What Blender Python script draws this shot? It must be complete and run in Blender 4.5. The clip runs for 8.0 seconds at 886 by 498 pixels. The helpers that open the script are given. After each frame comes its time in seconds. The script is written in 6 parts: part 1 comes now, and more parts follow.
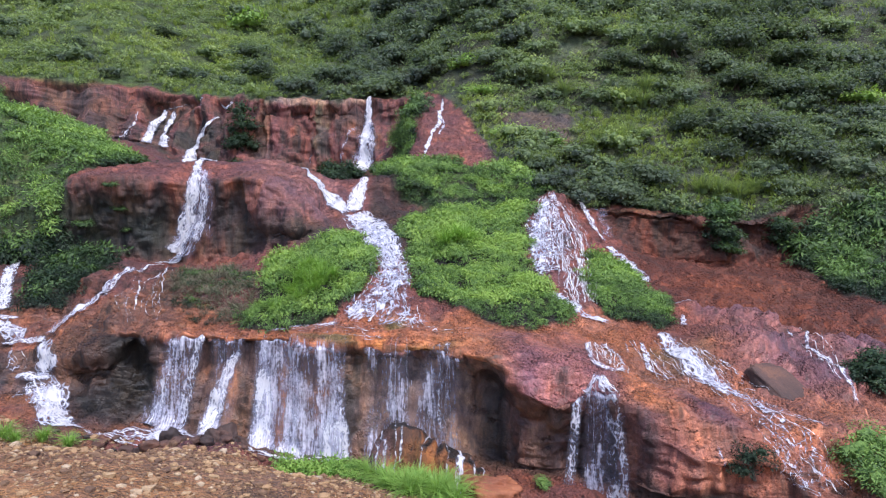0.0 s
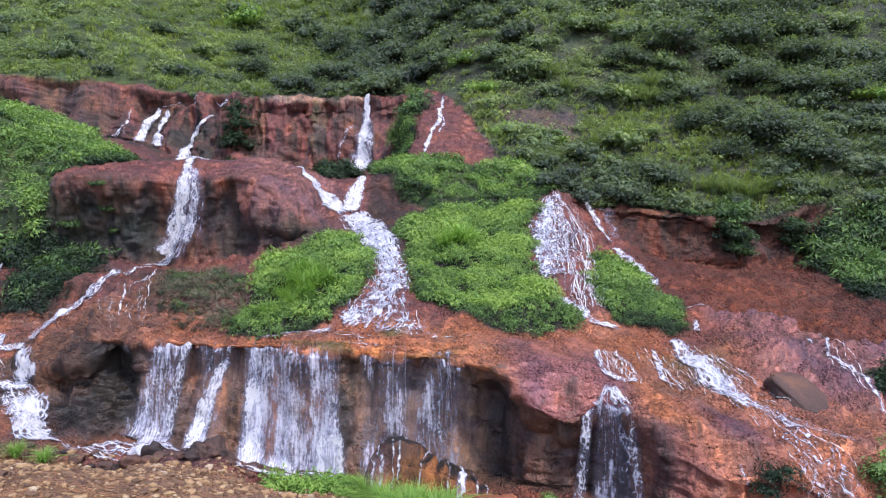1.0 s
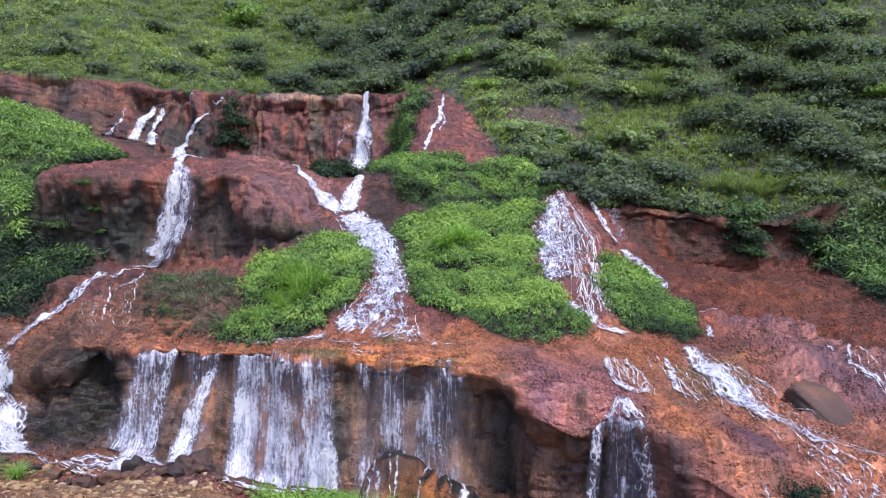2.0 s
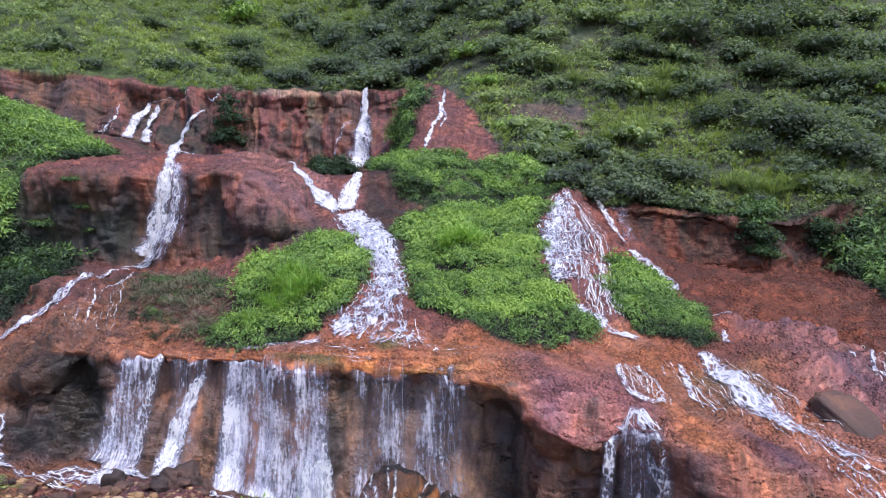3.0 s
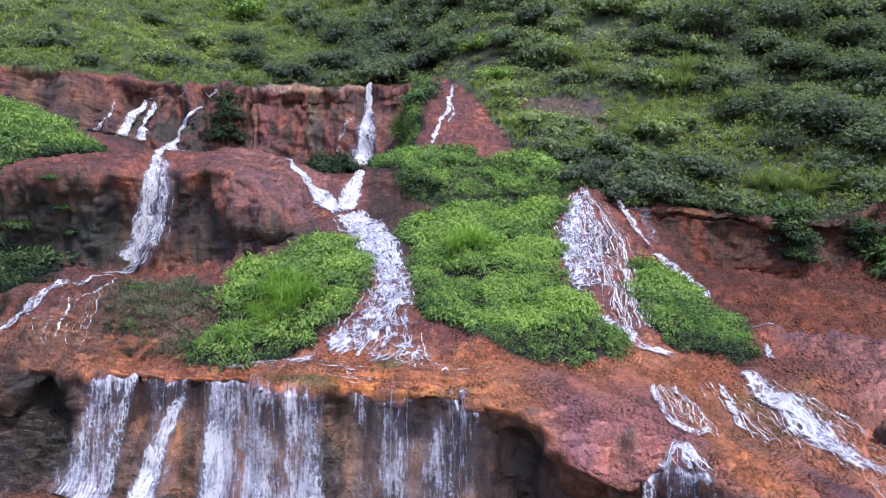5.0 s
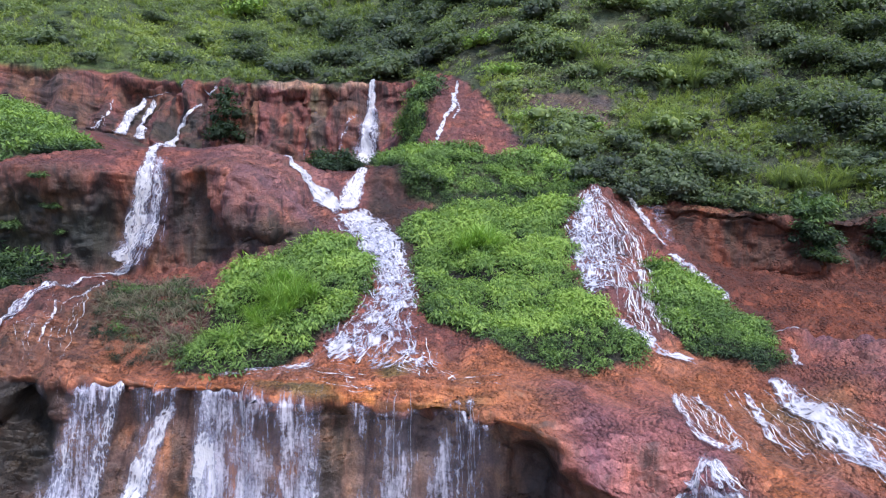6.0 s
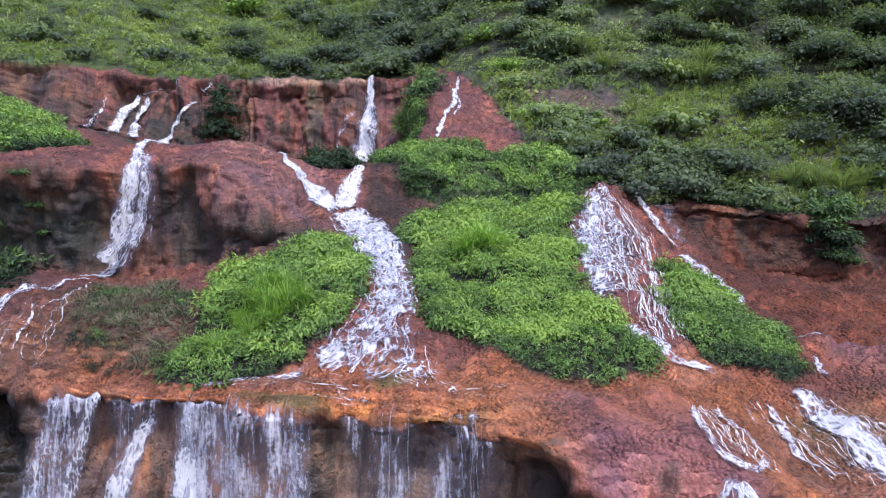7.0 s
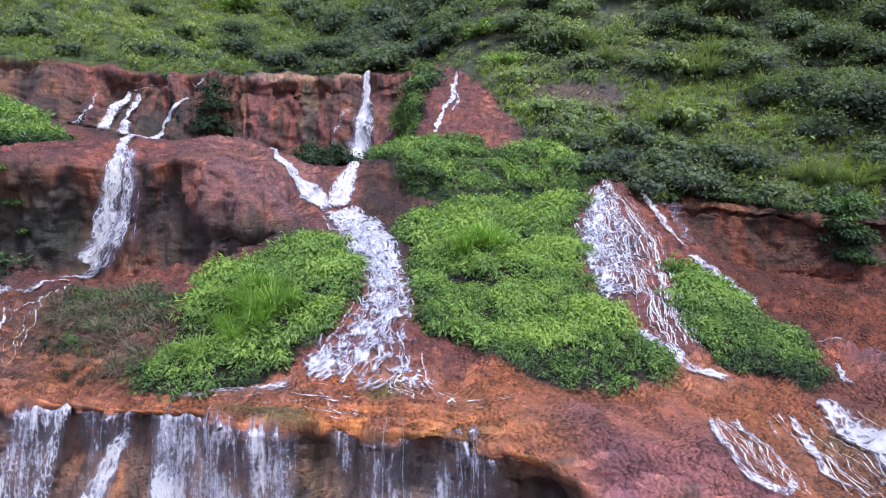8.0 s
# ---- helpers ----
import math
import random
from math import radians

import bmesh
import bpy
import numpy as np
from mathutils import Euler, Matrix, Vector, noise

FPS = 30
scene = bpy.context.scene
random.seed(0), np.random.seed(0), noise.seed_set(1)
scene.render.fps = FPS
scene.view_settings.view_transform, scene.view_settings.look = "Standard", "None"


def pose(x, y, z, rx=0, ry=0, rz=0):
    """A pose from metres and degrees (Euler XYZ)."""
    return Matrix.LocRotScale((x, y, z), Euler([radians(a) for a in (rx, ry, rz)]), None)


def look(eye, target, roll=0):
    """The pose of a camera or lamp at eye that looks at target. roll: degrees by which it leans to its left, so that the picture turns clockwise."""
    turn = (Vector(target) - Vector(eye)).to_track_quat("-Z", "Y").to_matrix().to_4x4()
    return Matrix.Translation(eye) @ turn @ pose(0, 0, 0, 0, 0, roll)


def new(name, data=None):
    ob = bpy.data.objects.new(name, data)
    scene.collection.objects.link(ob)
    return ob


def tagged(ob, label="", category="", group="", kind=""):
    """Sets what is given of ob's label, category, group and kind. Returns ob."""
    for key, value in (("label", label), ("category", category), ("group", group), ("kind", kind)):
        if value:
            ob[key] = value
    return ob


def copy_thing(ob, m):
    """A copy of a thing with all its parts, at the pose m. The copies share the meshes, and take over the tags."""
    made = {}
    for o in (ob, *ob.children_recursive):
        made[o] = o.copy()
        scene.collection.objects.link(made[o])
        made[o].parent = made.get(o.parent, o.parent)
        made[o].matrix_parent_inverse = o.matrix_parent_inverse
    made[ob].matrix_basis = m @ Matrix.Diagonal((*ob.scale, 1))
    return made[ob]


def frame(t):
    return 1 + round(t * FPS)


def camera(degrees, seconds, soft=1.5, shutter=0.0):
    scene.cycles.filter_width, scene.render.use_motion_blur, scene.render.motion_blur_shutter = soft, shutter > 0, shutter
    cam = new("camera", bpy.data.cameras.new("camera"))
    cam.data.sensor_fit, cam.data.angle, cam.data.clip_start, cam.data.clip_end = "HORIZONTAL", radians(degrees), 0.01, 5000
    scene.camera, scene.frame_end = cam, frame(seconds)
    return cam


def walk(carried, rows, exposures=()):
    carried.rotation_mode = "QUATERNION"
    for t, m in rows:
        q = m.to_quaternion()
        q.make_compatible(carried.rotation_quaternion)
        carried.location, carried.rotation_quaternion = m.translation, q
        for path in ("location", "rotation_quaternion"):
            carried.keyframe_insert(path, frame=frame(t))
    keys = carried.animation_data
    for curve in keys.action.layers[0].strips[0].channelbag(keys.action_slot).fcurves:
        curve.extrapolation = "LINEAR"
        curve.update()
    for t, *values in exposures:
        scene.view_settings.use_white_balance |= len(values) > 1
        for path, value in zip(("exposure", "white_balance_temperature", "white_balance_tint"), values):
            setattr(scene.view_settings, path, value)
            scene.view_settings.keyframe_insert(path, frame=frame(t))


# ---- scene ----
cam = camera(68.4, 8.0, soft=1.2)
PATH = [
    (0, (-0.116, -21.864, 7.662), (-0.026, -19.867, 7.629), 0.1),
    (0.5, (-0.119, -21.263, 7.672), (-0.028, -19.265, 7.641), 0.1),
    (1, (-0.091, -20.688, 7.685), (0.0, -18.69, 7.654), 0.1),
    (1.5, (-0.048, -20.13, 7.697), (0.042, -18.132, 7.668), 0.1),
    (3, (-0.036, -18.523, 7.665), (0.053, -16.526, 7.638), 0.2),
    (3.5, (-0.036, -17.98, 7.671), (0.051, -15.982, 7.645), 0.1),
    (4, (-0.021, -17.425, 7.721), (0.062, -15.427, 7.696), 0.2),
    (4.5, (-0.013, -16.919, 7.772), (0.063, -14.92, 7.746), 0.2),
    (6, (-0.031, -15.369, 7.711), (0.025, -13.37, 7.689), 0.1),
    (6.5, (-0.005, -14.845, 7.708), (0.048, -12.846, 7.687), 0.1),
    (7, (0.01, -14.308, 7.714), (0.064, -12.308, 7.693), 0.1),
    (7.5, (0.021, -13.771, 7.718), (0.076, -11.772, 7.697), 0.1),
    (8, (0.038, -13.284, 7.71), (0.098, -11.285, 7.688), 0.1),
]
walk(cam, [(t, look(eye, target, roll)) for t, eye, target, roll in PATH],
     [(0, 0.74, 6100, 19), (8, 0.74, 6100, 19)])

# ---------------------------------------------------------------- daylight: thin overcast
world = bpy.data.worlds.new("overcast_sky")
scene.world = world
world.use_nodes = True
sky = world.node_tree.nodes.new("ShaderNodeTexSky")
sky.sky_type, sky.sun_disc = "NISHITA", False
sky.sun_elevation, sky.sun_rotation = radians(63), radians(152)
sky.air_density, sky.dust_density = 1.0, 1.2
world.node_tree.nodes["Background"].inputs["Strength"].default_value = 0.145
world.node_tree.links.new(sky.outputs[0], world.node_tree.nodes["Background"].inputs["Color"])
sun = new("sun", bpy.data.lights.new("sun", "SUN"))
sun.data.energy, sun.data.angle, sun.data.color = 2.75, radians(10), (1.0, 0.975, 0.94)
sun.matrix_world = look((22, -36, 95), (0, 5, 5))

# ---------------------------------------------------------------- the lie of the land
# Break lines run from side to side; each station is (x, y, z). The ground is a
# sheet drawn over them from the front (line 0) to far up the hill (line 18).
LINES = [
    [(-80, -300, 0), (80, -300, 0)],
    [(-20, -15, 3.0), (-8, -13, 2.7), (0, -13, 1.6), (6, -13, 0.5), (25, -13, 0.2)],
    [(-18, -6, 3.2), (-10, -6.5, 2.6), (-7, -6.3, 2.5), (-5, -5.6, 2.1), (-3, -6, 1.8), (0, -7, 1.5), (2.5, -7.5, 1.0),
     (6, -9, 0.6), (9, -8.6, 1.0), (20, -9, 1.2)],
    [(-18, -3, 2.4), (-13, -3, 2.0), (-9, -3.6, 1.85), (-6.2, -4, 1.75), (-4.5, -3.5, 1.2), (-2.5, -3.5, 0.9), (0, -4, 0.8),
     (2.5, -4.5, 0.6), (4, -5, 0.6), (6, -7, 0.6), (8.5, -7.6, 0.9), (11, -8.3, 1.3), (20, -8, 1.3)],
    [(-16, 1.2, 2.6), (-13, 0.8, 2.4), (-11.5, -0.4, 2.0), (-10.5, -0.7, 1.8), (-9.4, -0.3, 1.7), (-8, -0.3, 1.6), (-6, -0.9, 1.2), (-3, -1.4, 0.9), (0, -2.1, 0.8), (1.2, -2.1, 0.8), (2.2, -1.6, 0.7),
     (2.7, -1.9, 0.8), (3.3, -2.8, 0.8), (4.1, -3.2, 0.8), (4.6, -2.8, 0.8), (5.0, -2.8, 0.9), (5.8, -4.6, 1.0), (7, -5.9, 1.0), (9, -6.6, 1.2), (11, -7.5, 1.6), (20, -6, 1.5)],
    [(-16, 2.0, 3.3), (-13, 1.5, 3.0), (-11.5, 0.5, 3.2), (-10.5, 0.25, 3.4), (-9.4, 0.55, 3.4), (-8, 0.5, 3.4), (-5.5, -0.25, 3.6), (-3, -0.75, 3.6), (0, -1.4, 3.5), (1.3, -1.7, 3.4),
     (2.2, -1.2, 3.4), (2.7, -1.7, 3.0), (3.4, -2.7, 2.2), (4.1, -3.3, 1.7), (4.6, -2.8, 2.6), (5.0, -2.7, 2.8), (5.8, -4.9, 2.5), (6.5, -5.8, 2.25), (8, -6.5, 2.0), (9.5, -6.5, 2.0), (14, -5, 2.2), (20, -4, 2.2)],
    [(-16, 2.6, 3.8), (-13, 2.0, 3.6), (-11.5, 1.2, 4.2), (-10.5, 0.6, 4.6), (-9.5, 0.5, 4.4), (-7.5, 0, 4.35), (-5.5, -0.4, 4.35), (-3.3, -0.9, 4.35), (0, -1.6, 4.15),
     (1.5, -2.6, 4.1), (2.4, -3.2, 3.95), (3.0, -3.6, 3.3), (3.5, -3.9, 2.7), (3.85, -4.0, 2.35), (4.15, -4.2, 3.0), (4.5, -4.3, 3.4), (5.2, -4.5, 3.5), (6.5, -5, 3.2), (7.8, -5.3, 3.0), (9, -5.4, 2.9),
     (10.5, -6, 2.8), (14, -4, 2.5), (20, -3, 2.5)],
    [(-16, 3.4, 4.2), (-13, 2.8, 4.2), (-11.5, 2.2, 4.9), (-10.5, 1.5, 5.1), (-9.5, 1.3, 4.85), (-7.5, 0.6, 4.6), (-5.5, 0, 4.5), (-3.3, -0.4, 4.55), (-0.5, -1.2, 4.75),
     (1.5, -1.6, 4.7), (3.2, -2.2, 4.5), (5.2, -2.6, 4.1), (7.2, -2.4, 3.5), (8.3, -3.2, 3.2), (10.2, -2.4, 3.6), (13, -1.5, 3.4), (20, -1, 3.4)],
    [(-20, 4, 5), (-16, 4, 4.8), (-12.8, 3.8, 4.9), (-11.5, 3.6, 5.4), (-9.5, 2.7, 5.3), (-8, 2, 5), (-5.6, 0.2, 4.75), (-3.3, 0.2, 4.8), (-0.5, -0.3, 4.95),
     (2, -0.5, 4.75), (5, 0.1, 4.6), (7, 1.7, 4.8), (9.2, 1.1, 4.5), (11, 2, 4.5), (14.3, 0.5, 3.9), (17, 2, 3.8), (22, 3, 4)],
    [(-22, 6, 6.5), (-16, 6.2, 5.6), (-12.5, 5, 6), (-9.7, 4, 5.9), (-6.5, 3, 6), (-4.5, 3, 6.3), (-3, 1.9, 5.9), (-1.5, 2.2, 5.8),
     (0, 3.5, 6), (2, 4, 6.5), (5, 3.2, 6.1), (6.3, 4, 5.9), (7.3, 4.2, 5.9), (8.5, 3.5, 5.6), (11, 4.5, 5.3), (14, 5.5, 5.2), (17, 5.5, 5), (22, 7, 6.5)],
    [(-22, 8, 7.5), (-16.5, 9.2, 6.6), (-14, 9.3, 6.6), (-11.5, 9.0, 6.5), (-9.7, 8.6, 6.5), (-8.2, 8.6, 6.6), (-7, 7.6, 6.9), (-5.2, 6.2, 7.3), (-2.7, 6.2, 7.4), (-1, 6.5, 7.3),
     (1, 7.2, 7.4), (3.5, 8, 7.6), (5.5, 7.5, 7.6), (7.3, 7.4, 7.3), (9.3, 8.4, 7.1), (10.5, 9.6, 6.9), (12, 9.4, 6.5), (14.4, 9.0, 6.2), (18, 9.8, 6.4), (24, 10, 8.5)],
    [(-24, 10, 10), (-17, 9.5, 9), (-15.6, 8.7, 10.3), (-13, 8.4, 10.3), (-11, 9.1, 10.1), (-9.6, 8.9, 10.1), (-8, 8.0, 10.3), (-6.5, 7.7, 10.2), (-5, 7.8, 9.1), (-3.8, 10.5, 8.8), (-2.5, 11, 8.8),
     (-0.5, 10, 9.2), (2, 10.5, 9.2), (4.5, 10.5, 9.2), (6.2, 9.6, 9), (7.4, 10.2, 9.4), (9, 10.6, 8.8), (10.3, 10.3, 8.9), (12, 9.2, 8.6),
     (14.5, 9.1, 8.4), (17.7, 10.2, 8.3), (24, 12.5, 11)],
    [(-26, 17, 16), (-22, 15, 13.8), (-18, 12.5, 11.9), (-15.5, 10.3, 11.1), (-13, 10.6, 11.3), (-9.5, 10.2, 11.3), (-7, 10.6, 11.6),
     (-5, 10, 10.6), (-4, 12, 10.4), (-2.5, 12.2, 10.6), (-1, 12.5, 10.8), (2, 13, 11), (4.5, 13.3, 11.2), (6.5, 11.6, 10), (7.5, 11.6, 9.95),
     (9, 12, 9.4), (10.5, 11.6, 9.3), (12, 10.6, 9.1), (14.5, 10.6, 9.0), (17.7, 12, 9.3), (24, 14.5, 12.6)],
    [(-40, 32, 18.5), (-30, 32, 16.8), (-26, 32.3, 15.8), (-20, 31, 14.5), (-16, 27, 12.8), (-14, 26, 12.6), (-9, 25, 12.2), (-6, 25, 12.1), (-3, 24, 12.2),
     (-1, 20, 12.6), (0.2, 15.5, 12.3), (3, 15.2, 12.1), (5, 15, 12), (7, 17, 13.2), (10, 17.5, 13.8), (15, 17.2, 13.8), (20, 17, 13.9), (30, 20, 17)],
    [(-45, 34, 21.5), (-30, 33.5, 20.6), (-24, 34.5, 20.2), (-19, 33, 19.6), (-14, 29, 18.3), (-10.3, 27, 18.1), (-5.3, 27, 18.1),
     (-2, 27.4, 18.2), (0.5, 26.8, 18.4), (2, 24.5, 17.6), (3.65, 22.5, 17.2), (6.7, 21.5, 16.4), (10, 22.5, 17.7), (15, 22.5, 18), (20, 22.5, 18.1), (30, 26, 21.5)],
    [(-45, 50, 30), (-30, 42, 26.5), (-24, 42, 24), (-12, 40, 22), (-2, 37, 21.8), (3, 31, 22), (10, 28, 22.8), (18, 27.5, 22.4), (24, 28.5, 22.8), (35, 30, 25)],
    [(-45, 70, 41), (-30, 60, 33.5), (-20, 62, 33), (-8, 58, 31), (0, 52, 30.5), (10, 44, 34), (20, 43, 33.5), (35, 45, 36)],
    [(-60, 110, 64), (-20, 110, 62), (0, 100, 62), (20, 90, 68), (60, 95, 74)],
    [(-80, 400, 190), (80, 400, 200)],
]
ROWS = [8, 28, 26, 22, 48, 16, 18, 30, 54, 46, 54, 34, 36, 72, 46, 36, 24, 6]


def lattice(ix, iy, iz):
    h = (ix * 374761393 + iy * 668265263 + iz * 1274126177) & 0xFFFFFFFF
    h = ((h ^ (h >> 13)) * 1103515245) & 0xFFFFFFFF
    return ((h ^ (h >> 16)) & 0xFFFF) / 32767.5 - 1.0


def rough(p, size, seed=0):
    """Smooth value noise from -1 to 1 at places p (n, 3); lumps of about that size, a number or one for each axis."""
    q = p / np.asarray(size, float) + seed * 17.31
    i = np.floor(q).astype(np.int64)
    f = q - i
    f = f * f * (3 - 2 * f)
    out = 0
    for dx in (0, 1):
        for dy in (0, 1):
            for dz in (0, 1):
                w = np.abs(1 - dx - f[:, 0]) * np.abs(1 - dy - f[:, 1]) * np.abs(1 - dz - f[:, 2])
                out = out + w * lattice(i[:, 0] + dx, i[:, 1] + dy, i[:, 2] + dz)
    return out


def blurred(a, sigma, axis):
    k = np.exp(-0.5 * (np.arange(-int(3 * sigma) - 1, int(3 * sigma) + 2) / sigma) ** 2)
    k /= k.sum()
    r = len(k) // 2
    pad = [(0, 0)] * a.ndim
    pad[axis] = (r, r)
    b = np.pad(a, pad, mode="edge")
    return sum(w * np.take(b, range(n, n + a.shape[axis]), axis) for n, w in enumerate(k))


XS = np.concatenate([-18 - 0.085 * (1.06 ** np.arange(70, 0, -1) - 1) / 0.06, np.arange(-18, 18, 0.085), 18 + 0.085 * (1.06 ** np.arange(70) - 1) / 0.06])
VS = np.concatenate([np.arange(n) / n + j for j, n in enumerate(ROWS)] + [[len(ROWS)]])


def smooth_land():
    fine = np.arange(XS[0] - 1, XS[-1] + 1, 0.1)
    rows = []
    for line in LINES:
        s = np.array(line, float)
        yz = np.stack([np.interp(fine, s[:, 0], s[:, k]) for k in (1, 2)], 1)
        yz = blurred(yz, 4.5, 0)
        rows.append(np.stack([np.interp(XS, fine, yz[:, k]) for k in (0, 1)], 1))
    rows = np.array(rows)
    j = np.minimum(VS.astype(int), len(LINES) - 2)
    f = (VS - j)[:, None, None]
    yz = rows[j] * (1 - f) + rows[j + 1] * f
    yz = np.concatenate([yz[:8], blurred(yz, 2.2, 0)[8:]])
    return np.concatenate([np.broadcast_to(XS[None, :, None], yz.shape[:2] + (1,)), yz], 2)


def normals_of(g):
    n = np.cross(np.gradient(g, axis=1), np.gradient(g, axis=0))
    return n / np.maximum(np.linalg.norm(n, axis=2, keepdims=True), 1e-9)


# hollows (push into the hill) and swellings (negative): x, break line, half sizes, metres
HOLLOWS = [(-14.4, 10.45, 1.8, 0.3, 0.2), (-11.5, 10.5, 0.7, 0.4, 0.15), (-8.5, 10.65, 0.5, 0.3, 0.3), (-7.2, 10.2, 0.9, 0.15, 0.2), (-6.2, 10.8, 1.7, 0.7, -0.9),
           (2.3, 5.1, 0.7, 0.5, 0.5), (8.0, 6.25, 0.8, 0.4, -0.65), (12.6, 6.8, 0.9, 0.4, -0.5),
           (10.8, 7.5, 1.0, 0.4, -0.7), (12.6, 7.9, 0.9, 0.35, -0.6), (15.0, 7.6, 1.0, 0.4, -0.6), (5.0, 6.7, 1.2, 0.35, -0.35), (9.6, 6.9, 0.7, 0.25, 0.25), (8.3, 4.8, 0.6, 0.5, 0.3), (-0.4, 11.3, 1.2, 0.35, 0.7), (12.5, 10.6, 2.5, 0.3, 0.15), (17, 10.6, 2.0, 0.3, 0.15),
           (-22.5, 13.4, 1.6, 0.6, -0.9), (-26.5, 13.4, 1.6, 0.6, -0.9), (-24.5, 13.4, 0.8, 0.5, 0.9), (-16.6, 13.3, 2.6, 0.6, 0.8), (-7.6, 13.5, 0.7, 0.5, 0.6),
           (-1.3, 13.4, 1.0, 0.45, 1.0)]


# undercuts below the lips of the rock steps: x from and to, break line of the foot and of the lip at either end, metres, softness
UNDERCUTS = [(-8.8, -2.2, 3.9, 5.95, 5.95, 0.35, 0.07), (-2.4, 2.2, 3.8, 5.95, 5.95, 0.75, 0.07), (-12.3, -8.5, 3.8, 5.2, 6.0, 0.9, 0.4), (-16.5, -10.7, 9.9, 10.7, 11.0, 0.3, 0.6),
             (-9.2, -6.8, 9.9, 11.1, 10.8, 0.4, 0.3), (-7.4, -4.2, 9.95, 10.3, 10.45, 0.4, 0.3), (9.0, 20.0, 10.0, 11.5, 11.0, 0.6, 0.07), (-12.0, -3.9, 12.9, 13.93, 13.93, 0.7, 0.12),
             (-3.2, 0.2, 12.9, 13.9, 13.9, 0.8, 0.12), (13.0, 17.5, 6.3, 6.9, 7.2, 0.5, 0.3)]


def crest(x):
    """The break line along which the rust-coloured apron meets the red bank."""
    return np.interp(x, [10, 11.5, 14, 16, 19], [8.7, 8.48, 7.95, 7.45, 7.0])


def hollowed(g):
    x, v = np.meshgrid(XS, VS)
    q = g.reshape(-1, 3)
    waver = (rough(q * np.array([1, 0, 0]), 1.1, 93) + 0.5 * rough(q * np.array([1, 0, 0]), 0.4, 94)).reshape(x.shape)
    for x0, x1, foot, lip0, lip1, deep, soft in UNDERCUTS:
        lip = lip0 + (lip1 - lip0) * np.clip((x - x0) / (x1 - x0), 0, 1) + 0.05 * (lip0 - foot) * (waver - 1)
        s = np.clip((v - foot) / np.maximum(lip - foot, 0.05), 0, 1)
        w = np.clip((x - x0) / 0.9, 0, 1) * np.clip((x1 - x) / 0.9, 0, 1)
        w = w * w * (3 - 2 * w)
        g[..., 1] += deep * (1 + 0.45 * waver) * w * s ** 0.8 * np.clip((lip - v) / (soft * (lip0 - foot)), 0, 1)
    wob = 0.35 * rough(g.reshape(-1, 3), 1.2, 90).reshape(x.shape)
    d = np.zeros(x.shape)
    for cx, cv, rx, rv, deep in HOLLOWS:
        q = ((x - cx) / rx + wob) ** 2 + ((v - cv) / rv + wob) ** 2
        d += deep * np.exp(-q ** 1.5)
    g = g - normals_of(g) * d[..., None] * np.array([0.4, 1.0, 0.35])
    # the apron's rounded crest, and the trough between it and the red bank behind
    back = crest(x) + 0.05 * wob
    right = np.clip((x - 9.8) / 0.8, 0, 1)
    g[..., 2] += right * (0.32 * np.exp(-((v - back + 0.2) / 0.22) ** 2) - 0.6 * np.exp(-((v - back - 0.28) / 0.24) ** 2))
    # a low shelf of rock that stands in front of the curtain
    q = np.abs((x - 0.5) / 1.7 + 0.8 * wob) ** 3 + np.abs((v - 3.3) / 0.27 + 0.8 * wob) ** 3
    g[..., 2] += 1.15 * np.exp(-q ** 2) * (1 - 0.2 * (x - 0.2)) + np.exp(-q) * (0.55 * rough(g.reshape(-1, 3), 0.6, 91) - 0.5 * np.abs(rough(g.reshape(-1, 3), 0.35, 92))).reshape(x.shape)
    return g


